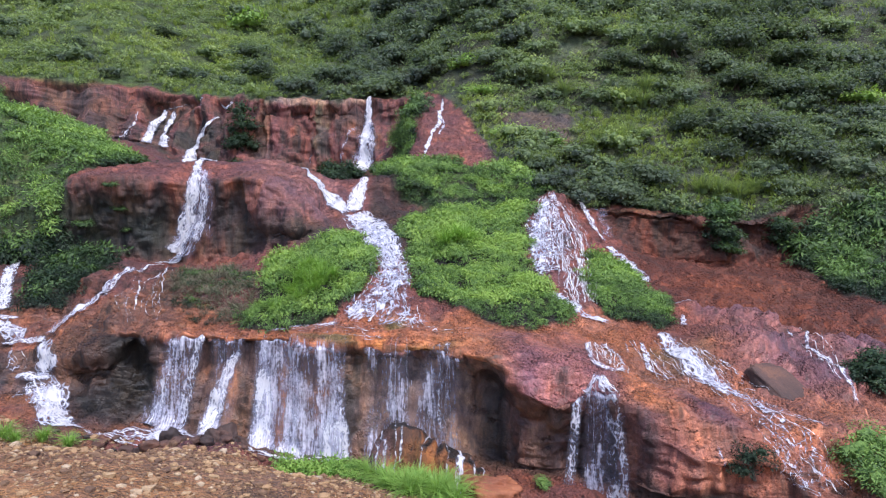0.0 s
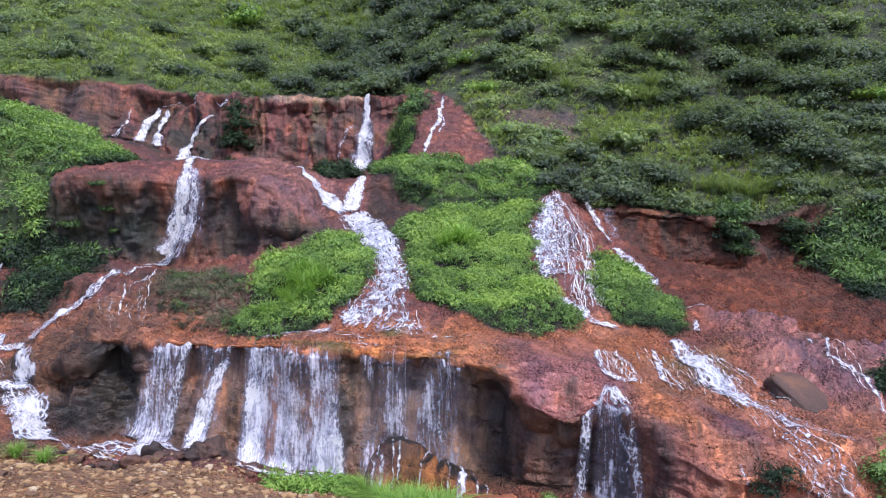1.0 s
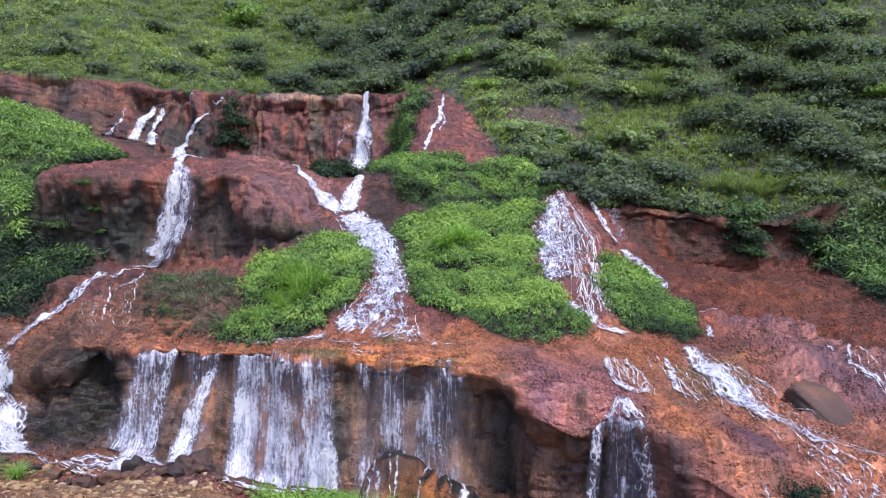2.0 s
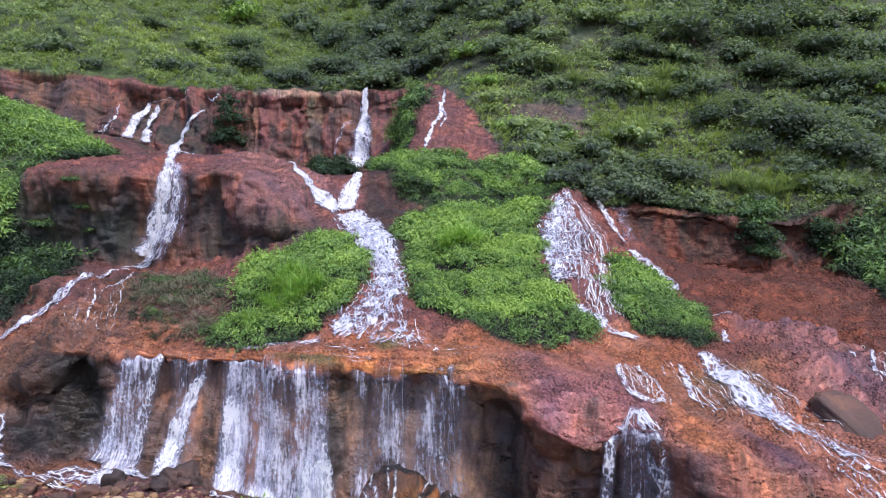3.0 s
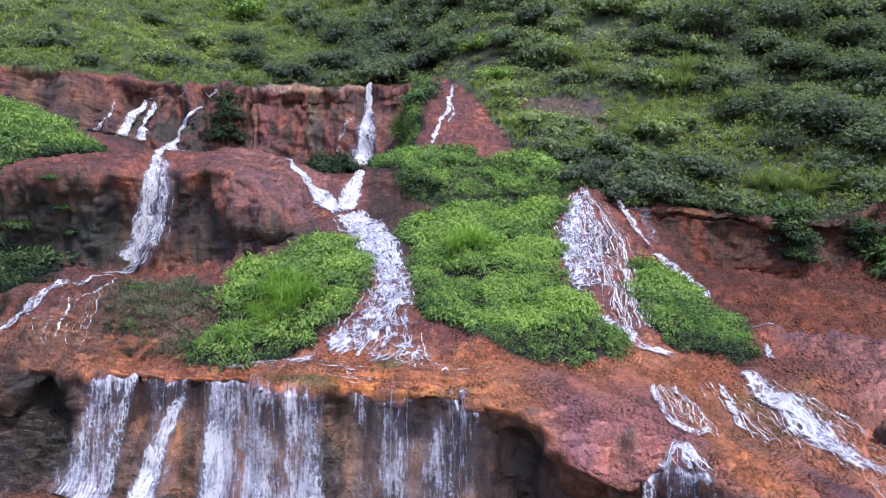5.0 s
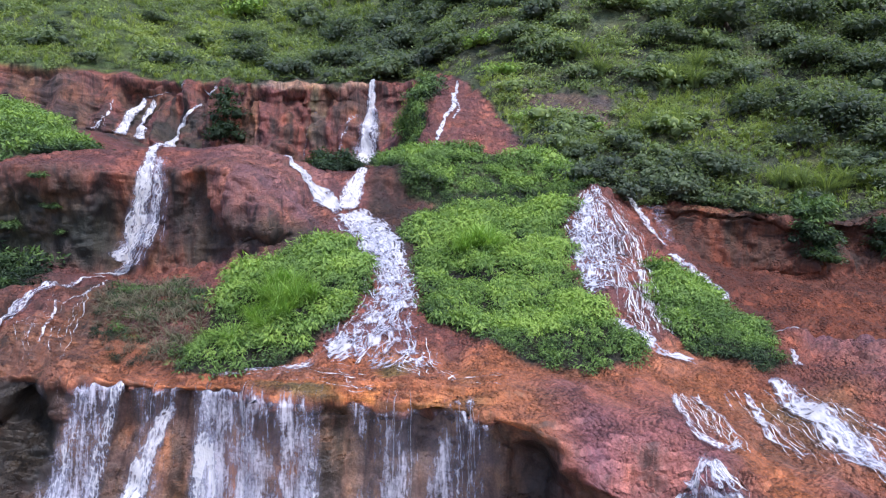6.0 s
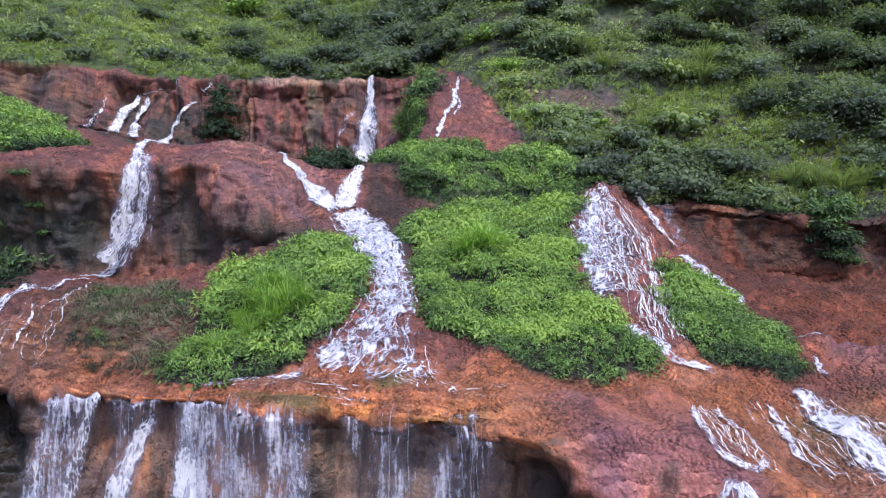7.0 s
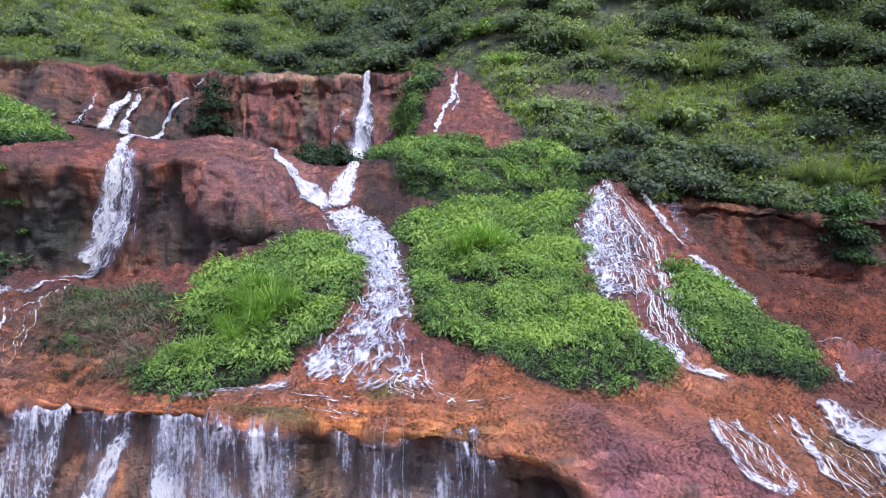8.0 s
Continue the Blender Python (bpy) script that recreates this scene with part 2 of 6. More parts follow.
def weathered(g):
    """The sheet with its lumps, flutes and nodules."""
    n = blurred(blurred(normals_of(g), 1.6, 0), 1.6, 1)
    n = n / np.maximum(np.linalg.norm(n, axis=2, keepdims=True), 0.2)
    p = g.reshape(-1, 3)
    steep = np.clip((0.75 - n[..., 2]) / 0.45, 0, 1)
    v = np.broadcast_to(VS[:, None], steep.shape)
    hill = np.clip((v - 14) / 0.6, 0, 1)
    gravel = np.clip((3.1 - v) / 0.4, 0, 1) * np.clip((2.5 - g[..., 0]) / 2, 0, 1)
    shape = steep.shape

    def r(size, seed):
        return rough(p, size, seed).reshape(shape)
    bumps = np.maximum(r(0.75, 3), r(0.75, 33))
    rock = 0.30 * r(2.4, 1) + 0.17 * r(1.1, 2) + 0.15 * bumps + 0.09 * (np.abs(r(0.36, 4)) * 2 - 0.7) + 0.045 * (np.abs(r(0.2, 5)) * 2 - 0.7)
    flute = steep * (0.40 * r((0.9, 0.9, 4.0), 6) - 0.3 * np.abs(r((0.5, 0.5, 2.4), 7)) + 0.10 * np.abs(r((0.22, 0.22, 1.0), 37)))
    calm = 1 - 0.25 * np.clip((-3.5 - g[..., 0]) / 1, 0, 1) * np.clip((v - 9.95) / 0.2, 0, 1) * np.clip((12.3 - v) / 0.3, 0, 1)
    calm = calm * (1 - 0.45 * np.clip((v - 6.2) / 0.4, 0, 1) * np.clip((8.2 - v) / 0.4, 0, 1) * np.clip((8 - np.abs(g[..., 0])) / 1, 0, 1))
    calm = calm * (1 - 0.6 * np.clip((v - 3.7) / 0.3, 0, 1) * np.clip((5.8 - v) / 0.2, 0, 1) * np.clip((3.2 - g[..., 0]) / 0.5, 0, 1) * np.clip((g[..., 0] + 8.8) / 0.5, 0, 1))
    drape = steep * np.clip((v - 3.7) / 0.3, 0, 1) * np.clip((5.9 - v) / 0.3, 0, 1) * 0.3 * np.abs(r((0.55, 0.55, 7.0), 48))
    rock, flute = rock * calm, flute * calm + drape
    knobs = np.clip((g[..., 0] - 9.5) / 1.5, 0, 1) * np.clip((v - 6.2) / 0.4, 0, 1) * np.clip((8.8 - v) / 0.4, 0, 1)
    knobs = np.maximum(knobs, np.clip((-7.5 - g[..., 0]) / 1, 0, 1) * np.clip((g[..., 0] + 11.6) / 0.8, 0, 1) * np.clip((v - 5.9) / 0.4, 0, 1) * np.clip((9.9 - v) / 0.4, 0, 1))
    rock = rock + knobs * (0.3 * np.maximum(r(1.1, 44), r(0.55, 45)) + 0.16 * np.abs(r(0.25, 46)))
    ripple = (1 - steep) * 0.05 * r((0.55, 0.55, 0.09), 47)
    rock = rock + ripple
    far = np.clip((v - 12.4) / 0.5, 0, 1)
    rock = rock + far * np.sqrt(steep) * np.clip((14.3 - v) / 0.4, 0, 1) * (0.9 * r((3.4, 3.4, 14), 8) - 1.3 * np.abs(r((2.0, 2.0, 9), 9)) - 0.6 * np.abs(r((0.8, 0.8, 3.5), 39)) + 0.2 * r(0.5, 38) + 0.45)
    rock = rock * (1 - 0.6 * np.clip((v - 12.0) / 0.2, 0, 1) * np.clip((12.9 - v) / 0.2, 0, 1))
    earth = 1.0 * r(6.0, 10) + 0.7 * r(2.6, 11)
    stones = 0.05 * r(1.2, 12) + 0.03 * r(0.4, 13)
    d = (rock + flute) * (1 - hill) * (1 - gravel) + earth * hill + stones * gravel
    d *= np.clip((VS - 0.8) / 0.4, 0, 1)[:, None]
    return g + n * d[..., None]


LAND = weathered(hollowed(smooth_land()))
LAND_N = normals_of(LAND)


def on_land(x, v, off=0.0):
    """Places on the ground for sheet coordinates x (metres) and v (break lines), and the normals there."""
    x, v = np.atleast_1d(np.asarray(x, float)), np.atleast_1d(np.asarray(v, float))
    a = np.clip(np.interp(x, XS, np.arange(len(XS))), 0, len(XS) - 1.001)
    b = np.clip(np.interp(v, VS, np.arange(len(VS))), 0, len(VS) - 1.001)
    i, j = a.astype(int), b.astype(int)
    fa, fb = (a - i)[:, None], (b - j)[:, None]

    def mix(g):
        return (g[j, i] * (1 - fa) + g[j, i + 1] * fa) * (1 - fb) + (g[j + 1, i] * (1 - fa) + g[j + 1, i + 1] * fa) * fb
    n = mix(LAND_N)
    n /= np.maximum(np.linalg.norm(n, axis=1, keepdims=True), 1e-9)
    return mix(LAND) + n * np.asarray(off, float).reshape(-1, 1), n
# ---------------------------------------------------------------- end of the land's arithmetic

# ---------------------------------------------------------------- materials
def material(name):
    m = bpy.data.materials.new(name)
    m.use_nodes = True
    t = m.node_tree
    return m, t, t.nodes["Principled BSDF"], t.nodes["Material Output"]


def node(t, kind, ins=None, operation="", attribute_name="", data_type="", blend_type="", use_clamp=False, interpolation_type=""):
    n = t.nodes.new("ShaderNode" + kind)
    if data_type:
        n.data_type = data_type
    if operation:
        n.operation = operation
    if attribute_name:
        n.attribute_name = attribute_name
    if blend_type:
        n.blend_type = blend_type
    if use_clamp:
        n.use_clamp = True
    if interpolation_type:
        n.interpolation_type = interpolation_type
    for k, v in (ins or {}).items():
        if isinstance(v, bpy.types.NodeSocket):
            t.links.new(v, n.inputs[k])
        else:
            n.inputs[k].default_value = v
    return n


def ramp(t, fac, stops):
    n = node(t, "ValToRGB", {"Fac": fac})
    e = n.color_ramp.elements
    while len(e) < len(stops):
        e.new(0.5)
    for k, (p, c) in zip(e, stops):
        k.position, k.color = p, (*c, 1) if len(c) == 3 else c
    return n.outputs["Color"]


def math_node(t, op, a, b=0.0, clamp=False):
    return node(t, "Math", {0: a, 1: b}, operation=op, use_clamp=clamp).outputs[0]


def mixed(t, fac, a, b, how="MIX"):
    n = node(t, "Mix", data_type="RGBA", blend_type=how)
    for i, v in ((0, fac), (6, a), (7, b)):
        if isinstance(v, bpy.types.NodeSocket):
            t.links.new(v, n.inputs[i])
        elif i == 0:
            n.inputs[i].default_value = v
        else:
            n.inputs[i].default_value = (*v, 1)
    return n.outputs[2]


def rock_material():
    """Iron-stained travertine: mineral tint and painted shade come from the ground, grain and crust from noise."""
    m, t, b, out = material("iron_stained_rock")
    pig = node(t, "Attribute", attribute_name="pigment_shade").outputs["Color"]
    wet = node(t, "Attribute", attribute_name="wet").outputs["Fac"]
    co = node(t, "TexCoord").outputs["Object"]
    tone = node(t, "TexNoise", {"Vector": co, "Scale": 0.42, "Detail": 4.0, "Roughness": 0.6}).outputs["Fac"]
    big = node(t, "TexNoise", {"Vector": co, "Scale": 1.3, "Detail": 5.0, "Roughness": 0.6}).outputs["Fac"]
    mid = node(t, "TexNoise", {"Vector": co, "Scale": 5.0, "Detail": 6.0, "Roughness": 0.6}).outputs["Fac"]
    grain = node(t, "TexNoise", {"Vector": co, "Scale": 24.0, "Detail": 4.0, "Roughness": 0.6}).outputs["Fac"]
    cell = node(t, "TexVoronoi", {"Vector": co, "Scale": 11.0, "Randomness": 1.0}).outputs["Distance"]
    fall = node(t, "VectorMath", {0: co, 1: node(t, "VectorMath", {0: node(t, "TexNoise", {"Vector": co, "Scale": 0.8, "Detail": 3.0}).outputs["Color"], "Scale": 0.5}, operation="SCALE").outputs[0]}, operation="ADD").outputs[0]
    streak = node(t, "TexNoise", {"Vector": node(t, "Mapping", {"Vector": fall, "Scale": (1.5, 1.5, 0.16)}).outputs[0], "Scale": 1.0, "Detail": 5.0, "Roughness": 0.65}).outputs["Fac"]
    thread = node(t, "TexNoise", {"Vector": node(t, "Mapping", {"Vector": fall, "Scale": (7.0, 7.0, 0.4)}).outputs[0], "Scale": 1.0, "Detail": 4.0, "Roughness": 0.6}).outputs["Fac"]
    ripple = node(t, "TexNoise", {"Vector": node(t, "Mapping", {"Vector": co, "Scale": (4.0, 4.0, 26.0)}).outputs[0], "Scale": 1.0, "Detail": 4.0}).outputs["Fac"]
    tilt = node(t, "SeparateXYZ", {0: node(t, "NewGeometry").outputs["True Normal"]}).outputs["Z"]
    wallness = node(t, "MapRange", {"Value": tilt, "From Min": 0.35, "From Max": 0.75, "To Min": 1.0, "To Max": 0.0}).outputs[0]
    c = mixed(t, 1.0, pig, ramp(t, tone, [(0.32, (0.72, 0.82, 1.0)), (0.45, (0.93, 0.95, 1.02)), (0.55, (1.1, 1.05, 0.95)), (0.68, (1.38, 1.3, 1.0))]), "MULTIPLY")
    c = mixed(t, 1.0, c, ramp(t, big, [(0.32, (0.55, 0.55, 0.6)), (0.45, (0.95, 0.93, 0.95)), (0.55, (1.06, 1.04, 1.0)), (0.68, (1.38, 1.3, 1.2))]), "MULTIPLY")
    calm = math_node(t, "SUBTRACT", 1.0, math_node(t, "MULTIPLY", wallness, 0.7))
    patch = node(t, "MapRange", {"Value": big, "From Min": 0.4, "From Max": 0.58, "To Min": 0.5, "To Max": 1.1}).outputs[0]
    c = mixed(t, calm, c, ramp(t, mid, [(0.28, (0.62, 0.6, 0.62)), (0.46, (0.98, 0.98, 0.98)), (0.68, (1.3, 1.24, 1.18))]), "MULTIPLY")
    c = mixed(t, 1.0, c, ramp(t, grain, [(0.34, (0.74, 0.72, 0.72)), (0.5, (1.0, 1.0, 1.0)), (0.66, (1.3, 1.28, 1.25))]), "MULTIPLY")
    pit = node(t, "TexNoise", {"Vector": co, "Scale": 11.0, "Detail": 6.0, "Roughness": 0.7}).outputs["Fac"]
    c = mixed(t, math_node(t, "MULTIPLY", math_node(t, "MULTIPLY", calm, patch), 0.7), c, ramp(t, pit, [(0.34, (0.5, 0.48, 0.49)), (0.45, (0.94, 0.94, 0.94)), (0.56, (1.05, 1.05, 1.05)), (0.66, (1.45, 1.38, 1.3))]), "MULTIPLY")
    c = mixed(t, wallness, c, mixed(t, 1.0, c, ramp(t, streak, [(0.34, (0.22, 0.26, 0.27)), (0.44, (0.62, 0.68, 0.68)), (0.5, (1.0, 1.0, 1.0)), (0.57, (1.2, 1.12, 1.02)), (0.67, (1.6, 1.6, 1.4))]), "MULTIPLY"))
    c = mixed(t, wallness, c, mixed(t, 1.0, c, ramp(t, thread, [(0.34, (0.6, 0.62, 0.62)), (0.48, (1.0, 1.0, 1.0)), (0.66, (1.3, 1.35, 1.3))]), "MULTIPLY"))
    t.links.new(c, b.inputs["Base Color"])
    r = node(t, "MapRange", {"Value": wet, "From Min": 0.0, "From Max": 1.0, "To Min": 0.78, "To Max": 0.38}).outputs[0]
    t.links.new(r, b.inputs["Roughness"])
    h = math_node(t, "ADD", math_node(t, "MULTIPLY", mid, 1.1), math_node(t, "MULTIPLY", grain, 0.2))
    h = math_node(t, "SUBTRACT", h, math_node(t, "MULTIPLY", math_node(t, "MULTIPLY", cell, math_node(t, "SUBTRACT", 1.15, wallness)), 0.75))
    h = math_node(t, "ADD", h, math_node(t, "MULTIPLY", big, 1.2))
    h = math_node(t, "ADD", h, math_node(t, "ADD", math_node(t, "MULTIPLY", math_node(t, "MULTIPLY", ripple, math_node(t, "SUBTRACT", 1.0, wallness)), 0.12), math_node(t, "MULTIPLY", pit, 0.45)))
    bump = node(t, "Bump", {"Height": h, "Strength": math_node(t, "MULTIPLY", math_node(t, "ADD", patch, 0.15), math_node(t, "ADD", calm, 0.15)), "Distance": 0.2})
    t.links.new(bump.outputs[0], b.inputs["Normal"])
    return m


def leaf_material(name, stops, translucent=0.3):
    m, t, b, out = material(name)
    tint = node(t, "Attribute", attribute_name="tint").outputs["Fac"]
    co = node(t, "TexCoord").outputs["Object"]
    n = node(t, "TexNoise", {"Vector": co, "Scale": 1.3, "Detail": 4.0}).outputs["Fac"]
    f = math_node(t, "ADD", tint, math_node(t, "MULTIPLY", math_node(t, "SUBTRACT", n, 0.5), 0.5), True)
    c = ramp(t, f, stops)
    t.links.new(c, b.inputs["Base Color"])
    b.inputs["Roughness"].default_value = 0.55
    b.inputs["Specular IOR Level"].default_value = 0.3
    tr = node(t, "BsdfTranslucent", {"Color": mixed(t, 1.0, c, (1.15, 1.2, 0.6), "MULTIPLY")})
    mx = node(t, "MixShader", {0: translucent, 1: b.outputs[0], 2: tr.outputs[0]})
    t.links.new(mx.outputs[0], out.inputs["Surface"])
    return m


def water_material(name, along, across, low, high, web_share=0.3, web_size=7.0, milky=0.4, wander=0.12, rough_=0.3, thin=(0.4, 0.43, 0.58), white=(0.92, 0.92, 0.94), lumpy=0.4, thick_=(0.0, 0.12)):
    """Broken white water: thick foam strands over a thin bluish film, with clear gaps. The UV map holds metres across and along the flow."""
    m, t, b, out = material(name)
    uv = node(t, "UVMap").outputs[0]
    body = node(t, "Attribute", attribute_name="body").outputs["Fac"]
    warp = node(t, "TexNoise", {"Vector": uv, "Scale": 3.0, "Detail": 3.0}).outputs["Color"]
    bent = node(t, "VectorMath", {0: uv, 1: node(t, "VectorMath", {0: warp, "Scale": wander}, operation="SCALE").outputs[0]}, operation="ADD").outputs[0]
    st = node(t, "Mapping", {"Vector": bent, "Scale": (across, along, 1.0)}).outputs[0]
    n1 = node(t, "TexNoise", {"Vector": st, "Scale": 1.0, "Detail": 6.0, "Roughness": 0.65}).outputs["Fac"]
    froth = node(t, "TexNoise", {"Vector": bent, "Scale": 12.0, "Detail": 4.0, "Roughness": 0.65}).outputs["Fac"]
    n2 = node(t, "TexNoise", {"Vector": node(t, "Mapping", {"Vector": bent, "Scale": (2.6, 1.5, 1.0)}).outputs[0], "Scale": 1.0, "Detail": 3.0}).outputs["Fac"]
    web = node(t, "TexVoronoi", {"Vector": node(t, "Mapping", {"Vector": bent, "Scale": (web_size, web_size * 0.55, 1.0)}).outputs[0], "Scale": 1.0})
    web.feature = "DISTANCE_TO_EDGE"
    lace = node(t, "MapRange", {"Value": web.outputs["Distance"], "From Min": 0.0, "From Max": 0.22, "To Min": 1.0, "To Max": 0.0}).outputs[0]
    f = math_node(t, "ADD", math_node(t, "MULTIPLY", n1, 0.9), math_node(t, "MULTIPLY", n2, lumpy))
    f = math_node(t, "ADD", f, math_node(t, "MULTIPLY", froth, 0.4))
    f = math_node(t, "ADD", f, math_node(t, "MULTIPLY", lace, web_share))
    f = math_node(t, "ADD", f, body)
    a = node(t, "MapRange", {"Value": f, "From Min": low, "From Max": high}, interpolation_type="SMOOTHSTEP").outputs[0]
    thick = node(t, "MapRange", {"Value": f, "From Min": low + thick_[0], "From Max": high + thick_[1]}, interpolation_type="SMOOTHSTEP").outputs[0]
    milk = node(t, "MapRange", {"Value": body, "From Min": 0.35, "From Max": 0.95, "To Min": 0.0, "To Max": milky}).outputs[0]
    a = math_node(t, "MAXIMUM", a, milk)
    c = mixed(t, thick, thin, white)
    t.links.new(c, b.inputs["Base Color"])
    b.inputs["Roughness"].default_value = rough_
    bump = node(t, "Bump", {"Height": f, "Strength": 0.6, "Distance": 0.06})
    t.links.new(bump.outputs[0], b.inputs["Normal"])
    tr = node(t, "BsdfTranslucent", {"Color": c})
    lit = node(t, "MixShader", {0: 0.4, 1: b.outputs[0], 2: tr.outputs[0]})
    clear = node(t, "BsdfTransparent")
    mx = node(t, "MixShader", {0: a, 1: clear.outputs[0], 2: lit.outputs[0]})
    t.links.new(mx.outputs[0], out.inputs["Surface"])
    return m


def stone_material(name, stops):
    m, t, b, out = material(name)
    co = node(t, "TexCoord").outputs["Object"]
    rnd = node(t, "Attribute", attribute_name="tint").outputs["Fac"]
    n = node(t, "TexNoise", {"Vector": co, "Scale": 9.0, "Detail": 7.0, "Roughness": 0.7}).outputs["Fac"]
    g = node(t, "TexNoise", {"Vector": co, "Scale": 60.0, "Detail": 4.0}).outputs["Fac"]
    c = ramp(t, math_node(t, "ADD", rnd, math_node(t, "MULTIPLY", math_node(t, "SUBTRACT", n, 0.5), 0.7), True), stops)
    c = mixed(t, 1.0, c, ramp(t, g, [(0.3, (0.6, 0.6, 0.6)), (0.7, (1.3, 1.3, 1.3))]), "MULTIPLY")
    t.links.new(c, b.inputs["Base Color"])
    b.inputs["Roughness"].default_value = 0.75
    bump = node(t, "Bump", {"Height": n, "Strength": 0.7, "Distance": 0.04})
    t.links.new(bump.outputs[0], b.inputs["Normal"])
    return m


ROCK = rock_material()
LEAF = leaf_material("leaves", [(0.0, (0.014, 0.028, 0.016)), (0.3, (0.042, 0.078, 0.036)), (0.6, (0.12, 0.21, 0.057)), (0.85, (0.205, 0.34, 0.083)), (1.0, (0.29, 0.43, 0.09))])
HILL_LEAF = leaf_material("hillside_leaves", [(0.0, (0.05, 0.066, 0.054)), (0.3, (0.086, 0.12, 0.082)), (0.6, (0.145, 0.2, 0.1)), (0.85, (0.215, 0.295, 0.115)), (1.0, (0.33, 0.41, 0.13))], 0.45)
GRASS = leaf_material("grass_blades", [(0.0, (0.04, 0.055, 0.03)), (0.35, (0.09, 0.135, 0.045)), (0.65, (0.175, 0.255, 0.06)), (1.0, (0.31, 0.38, 0.09))], 0.35)
TWIG = leaf_material("dry_twigs", [(0.0, (0.06, 0.045, 0.032)), (0.5, (0.13, 0.105, 0.07)), (1.0, (0.22, 0.22, 0.13))], 0.1)
BARK = stone_material("bark", [(0.0, (0.05, 0.035, 0.025)), (1.0, (0.13, 0.1, 0.07))])
FOAM = water_material("white_water", 2.4, 12.0, 1.44, 1.7, 0.15, 9.0, 0.42)
CASCADE = water_material("tumbling_white_water", 3.2, 9.0, 1.55, 1.84, 0.2, 6.0, 0.16, 0.09, lumpy=0.75, thick_=(0.0, 0.22))
THREAD = water_material("thin_rivulets", 3.5, 9.0, 1.36, 1.6, 0.0, 9.0, 0.05, thick_=(-0.1, 0.05))
LACE = water_material("lacy_water", 3.0, 9.0, 1.42, 1.62, 0.26, 6.0, 0.1, 0.3)
VEIL = water_material("thin_veil_of_water", 1.5, 11.0, 1.32, 1.64, 0.0, 7.0, 0.3, 0.08, thin=(0.36, 0.36, 0.5), white=(0.86, 0.86, 0.95))
STRAND = water_material("falling_strands", 14.0, 6.0, 1.25, 1.5, 0.0, 7.0, 0.1)
FRESH = leaf_material("fresh_grass", [(0.0, (0.04, 0.07, 0.025)), (0.35, (0.1, 0.19, 0.045)), (0.65, (0.19, 0.35, 0.07)), (1.0, (0.3, 0.46, 0.1))], 0.35)
PEBBLE = stone_material("gravel_stone", [(0.0, (0.11, 0.06, 0.035)), (0.4, (0.27, 0.155, 0.075)), (0.8, (0.38, 0.24, 0.115)), (1.0, (0.43, 0.33, 0.22))])
BOULDER = stone_material("dark_wet_boulder", [(0.0, (0.03, 0.02, 0.018)), (0.5, (0.1, 0.05, 0.035)), (1.0, (0.3, 0.12, 0.05))])


# ---------------------------------------------------------------- mesh helpers
def mesh_of(name, verts, faces, mats, attrs=None, uv=None, smooth=True):
    """A mesh from arrays: verts (n, 3), faces (m, 3 or 4)."""
    me = bpy.data.meshes.new(name)
    k = faces.shape[1]
    me.vertices.add(len(verts))
    me.vertices.foreach_set("co", np.ascontiguousarray(verts, np.float32).reshape(-1))
    me.loops.add(faces.size)
    me.loops.foreach_set("vertex_index", np.ascontiguousarray(faces, np.int32).reshape(-1))
    me.polygons.add(len(faces))
    me.polygons.foreach_set("loop_start", np.arange(0, faces.size, k, dtype=np.int32))
    me.polygons.foreach_set("use_smooth", np.full(len(faces), smooth))
    me.update(calc_edges=True)
    for key, a in (attrs or {}).items():
        a = np.asarray(a, np.float32)
        if a.ndim == 2:
            at = me.attributes.new(key, "FLOAT_COLOR", "POINT")
            at.data.foreach_set("color", np.concatenate([a, np.ones((len(a), 1), np.float32)], 1).reshape(-1))
        else:
            me.attributes.new(key, "FLOAT", "POINT").data.foreach_set("value", a)
    if uv is not None:
        lay = me.uv_layers.new(name="UVMap")
        lay.data.foreach_set("uv", np.asarray(uv, np.float32)[faces.reshape(-1)].reshape(-1))
    for m in mats if isinstance(mats, (list, tuple)) else [mats]:
        me.materials.append(m)
    return me


def grid_faces(h, w):
    k = np.arange(h * w).reshape(h, w)
    return np.stack([k[:-1, :-1], k[:-1, 1:], k[1:, 1:], k[1:, :-1]], -1).reshape(-1, 4)


def part(name, me, parent, label=""):
    ob = new(name, me)
    ob.parent = parent
    return tagged(ob, label)


def inside(poly, x, v):
    """Which of the sheet places x, v lie in a closed outline of (x, v) corners."""
    hit = np.zeros(np.shape(x), bool)
    for (xa, va), (xb, vb) in zip(poly, poly[1:] + poly[:1]):
        if va != vb:
            hit ^= ((va > v) != (vb > v)) & (x < (xb - xa) * (v - va) / (vb - va) + xa)
    return hit


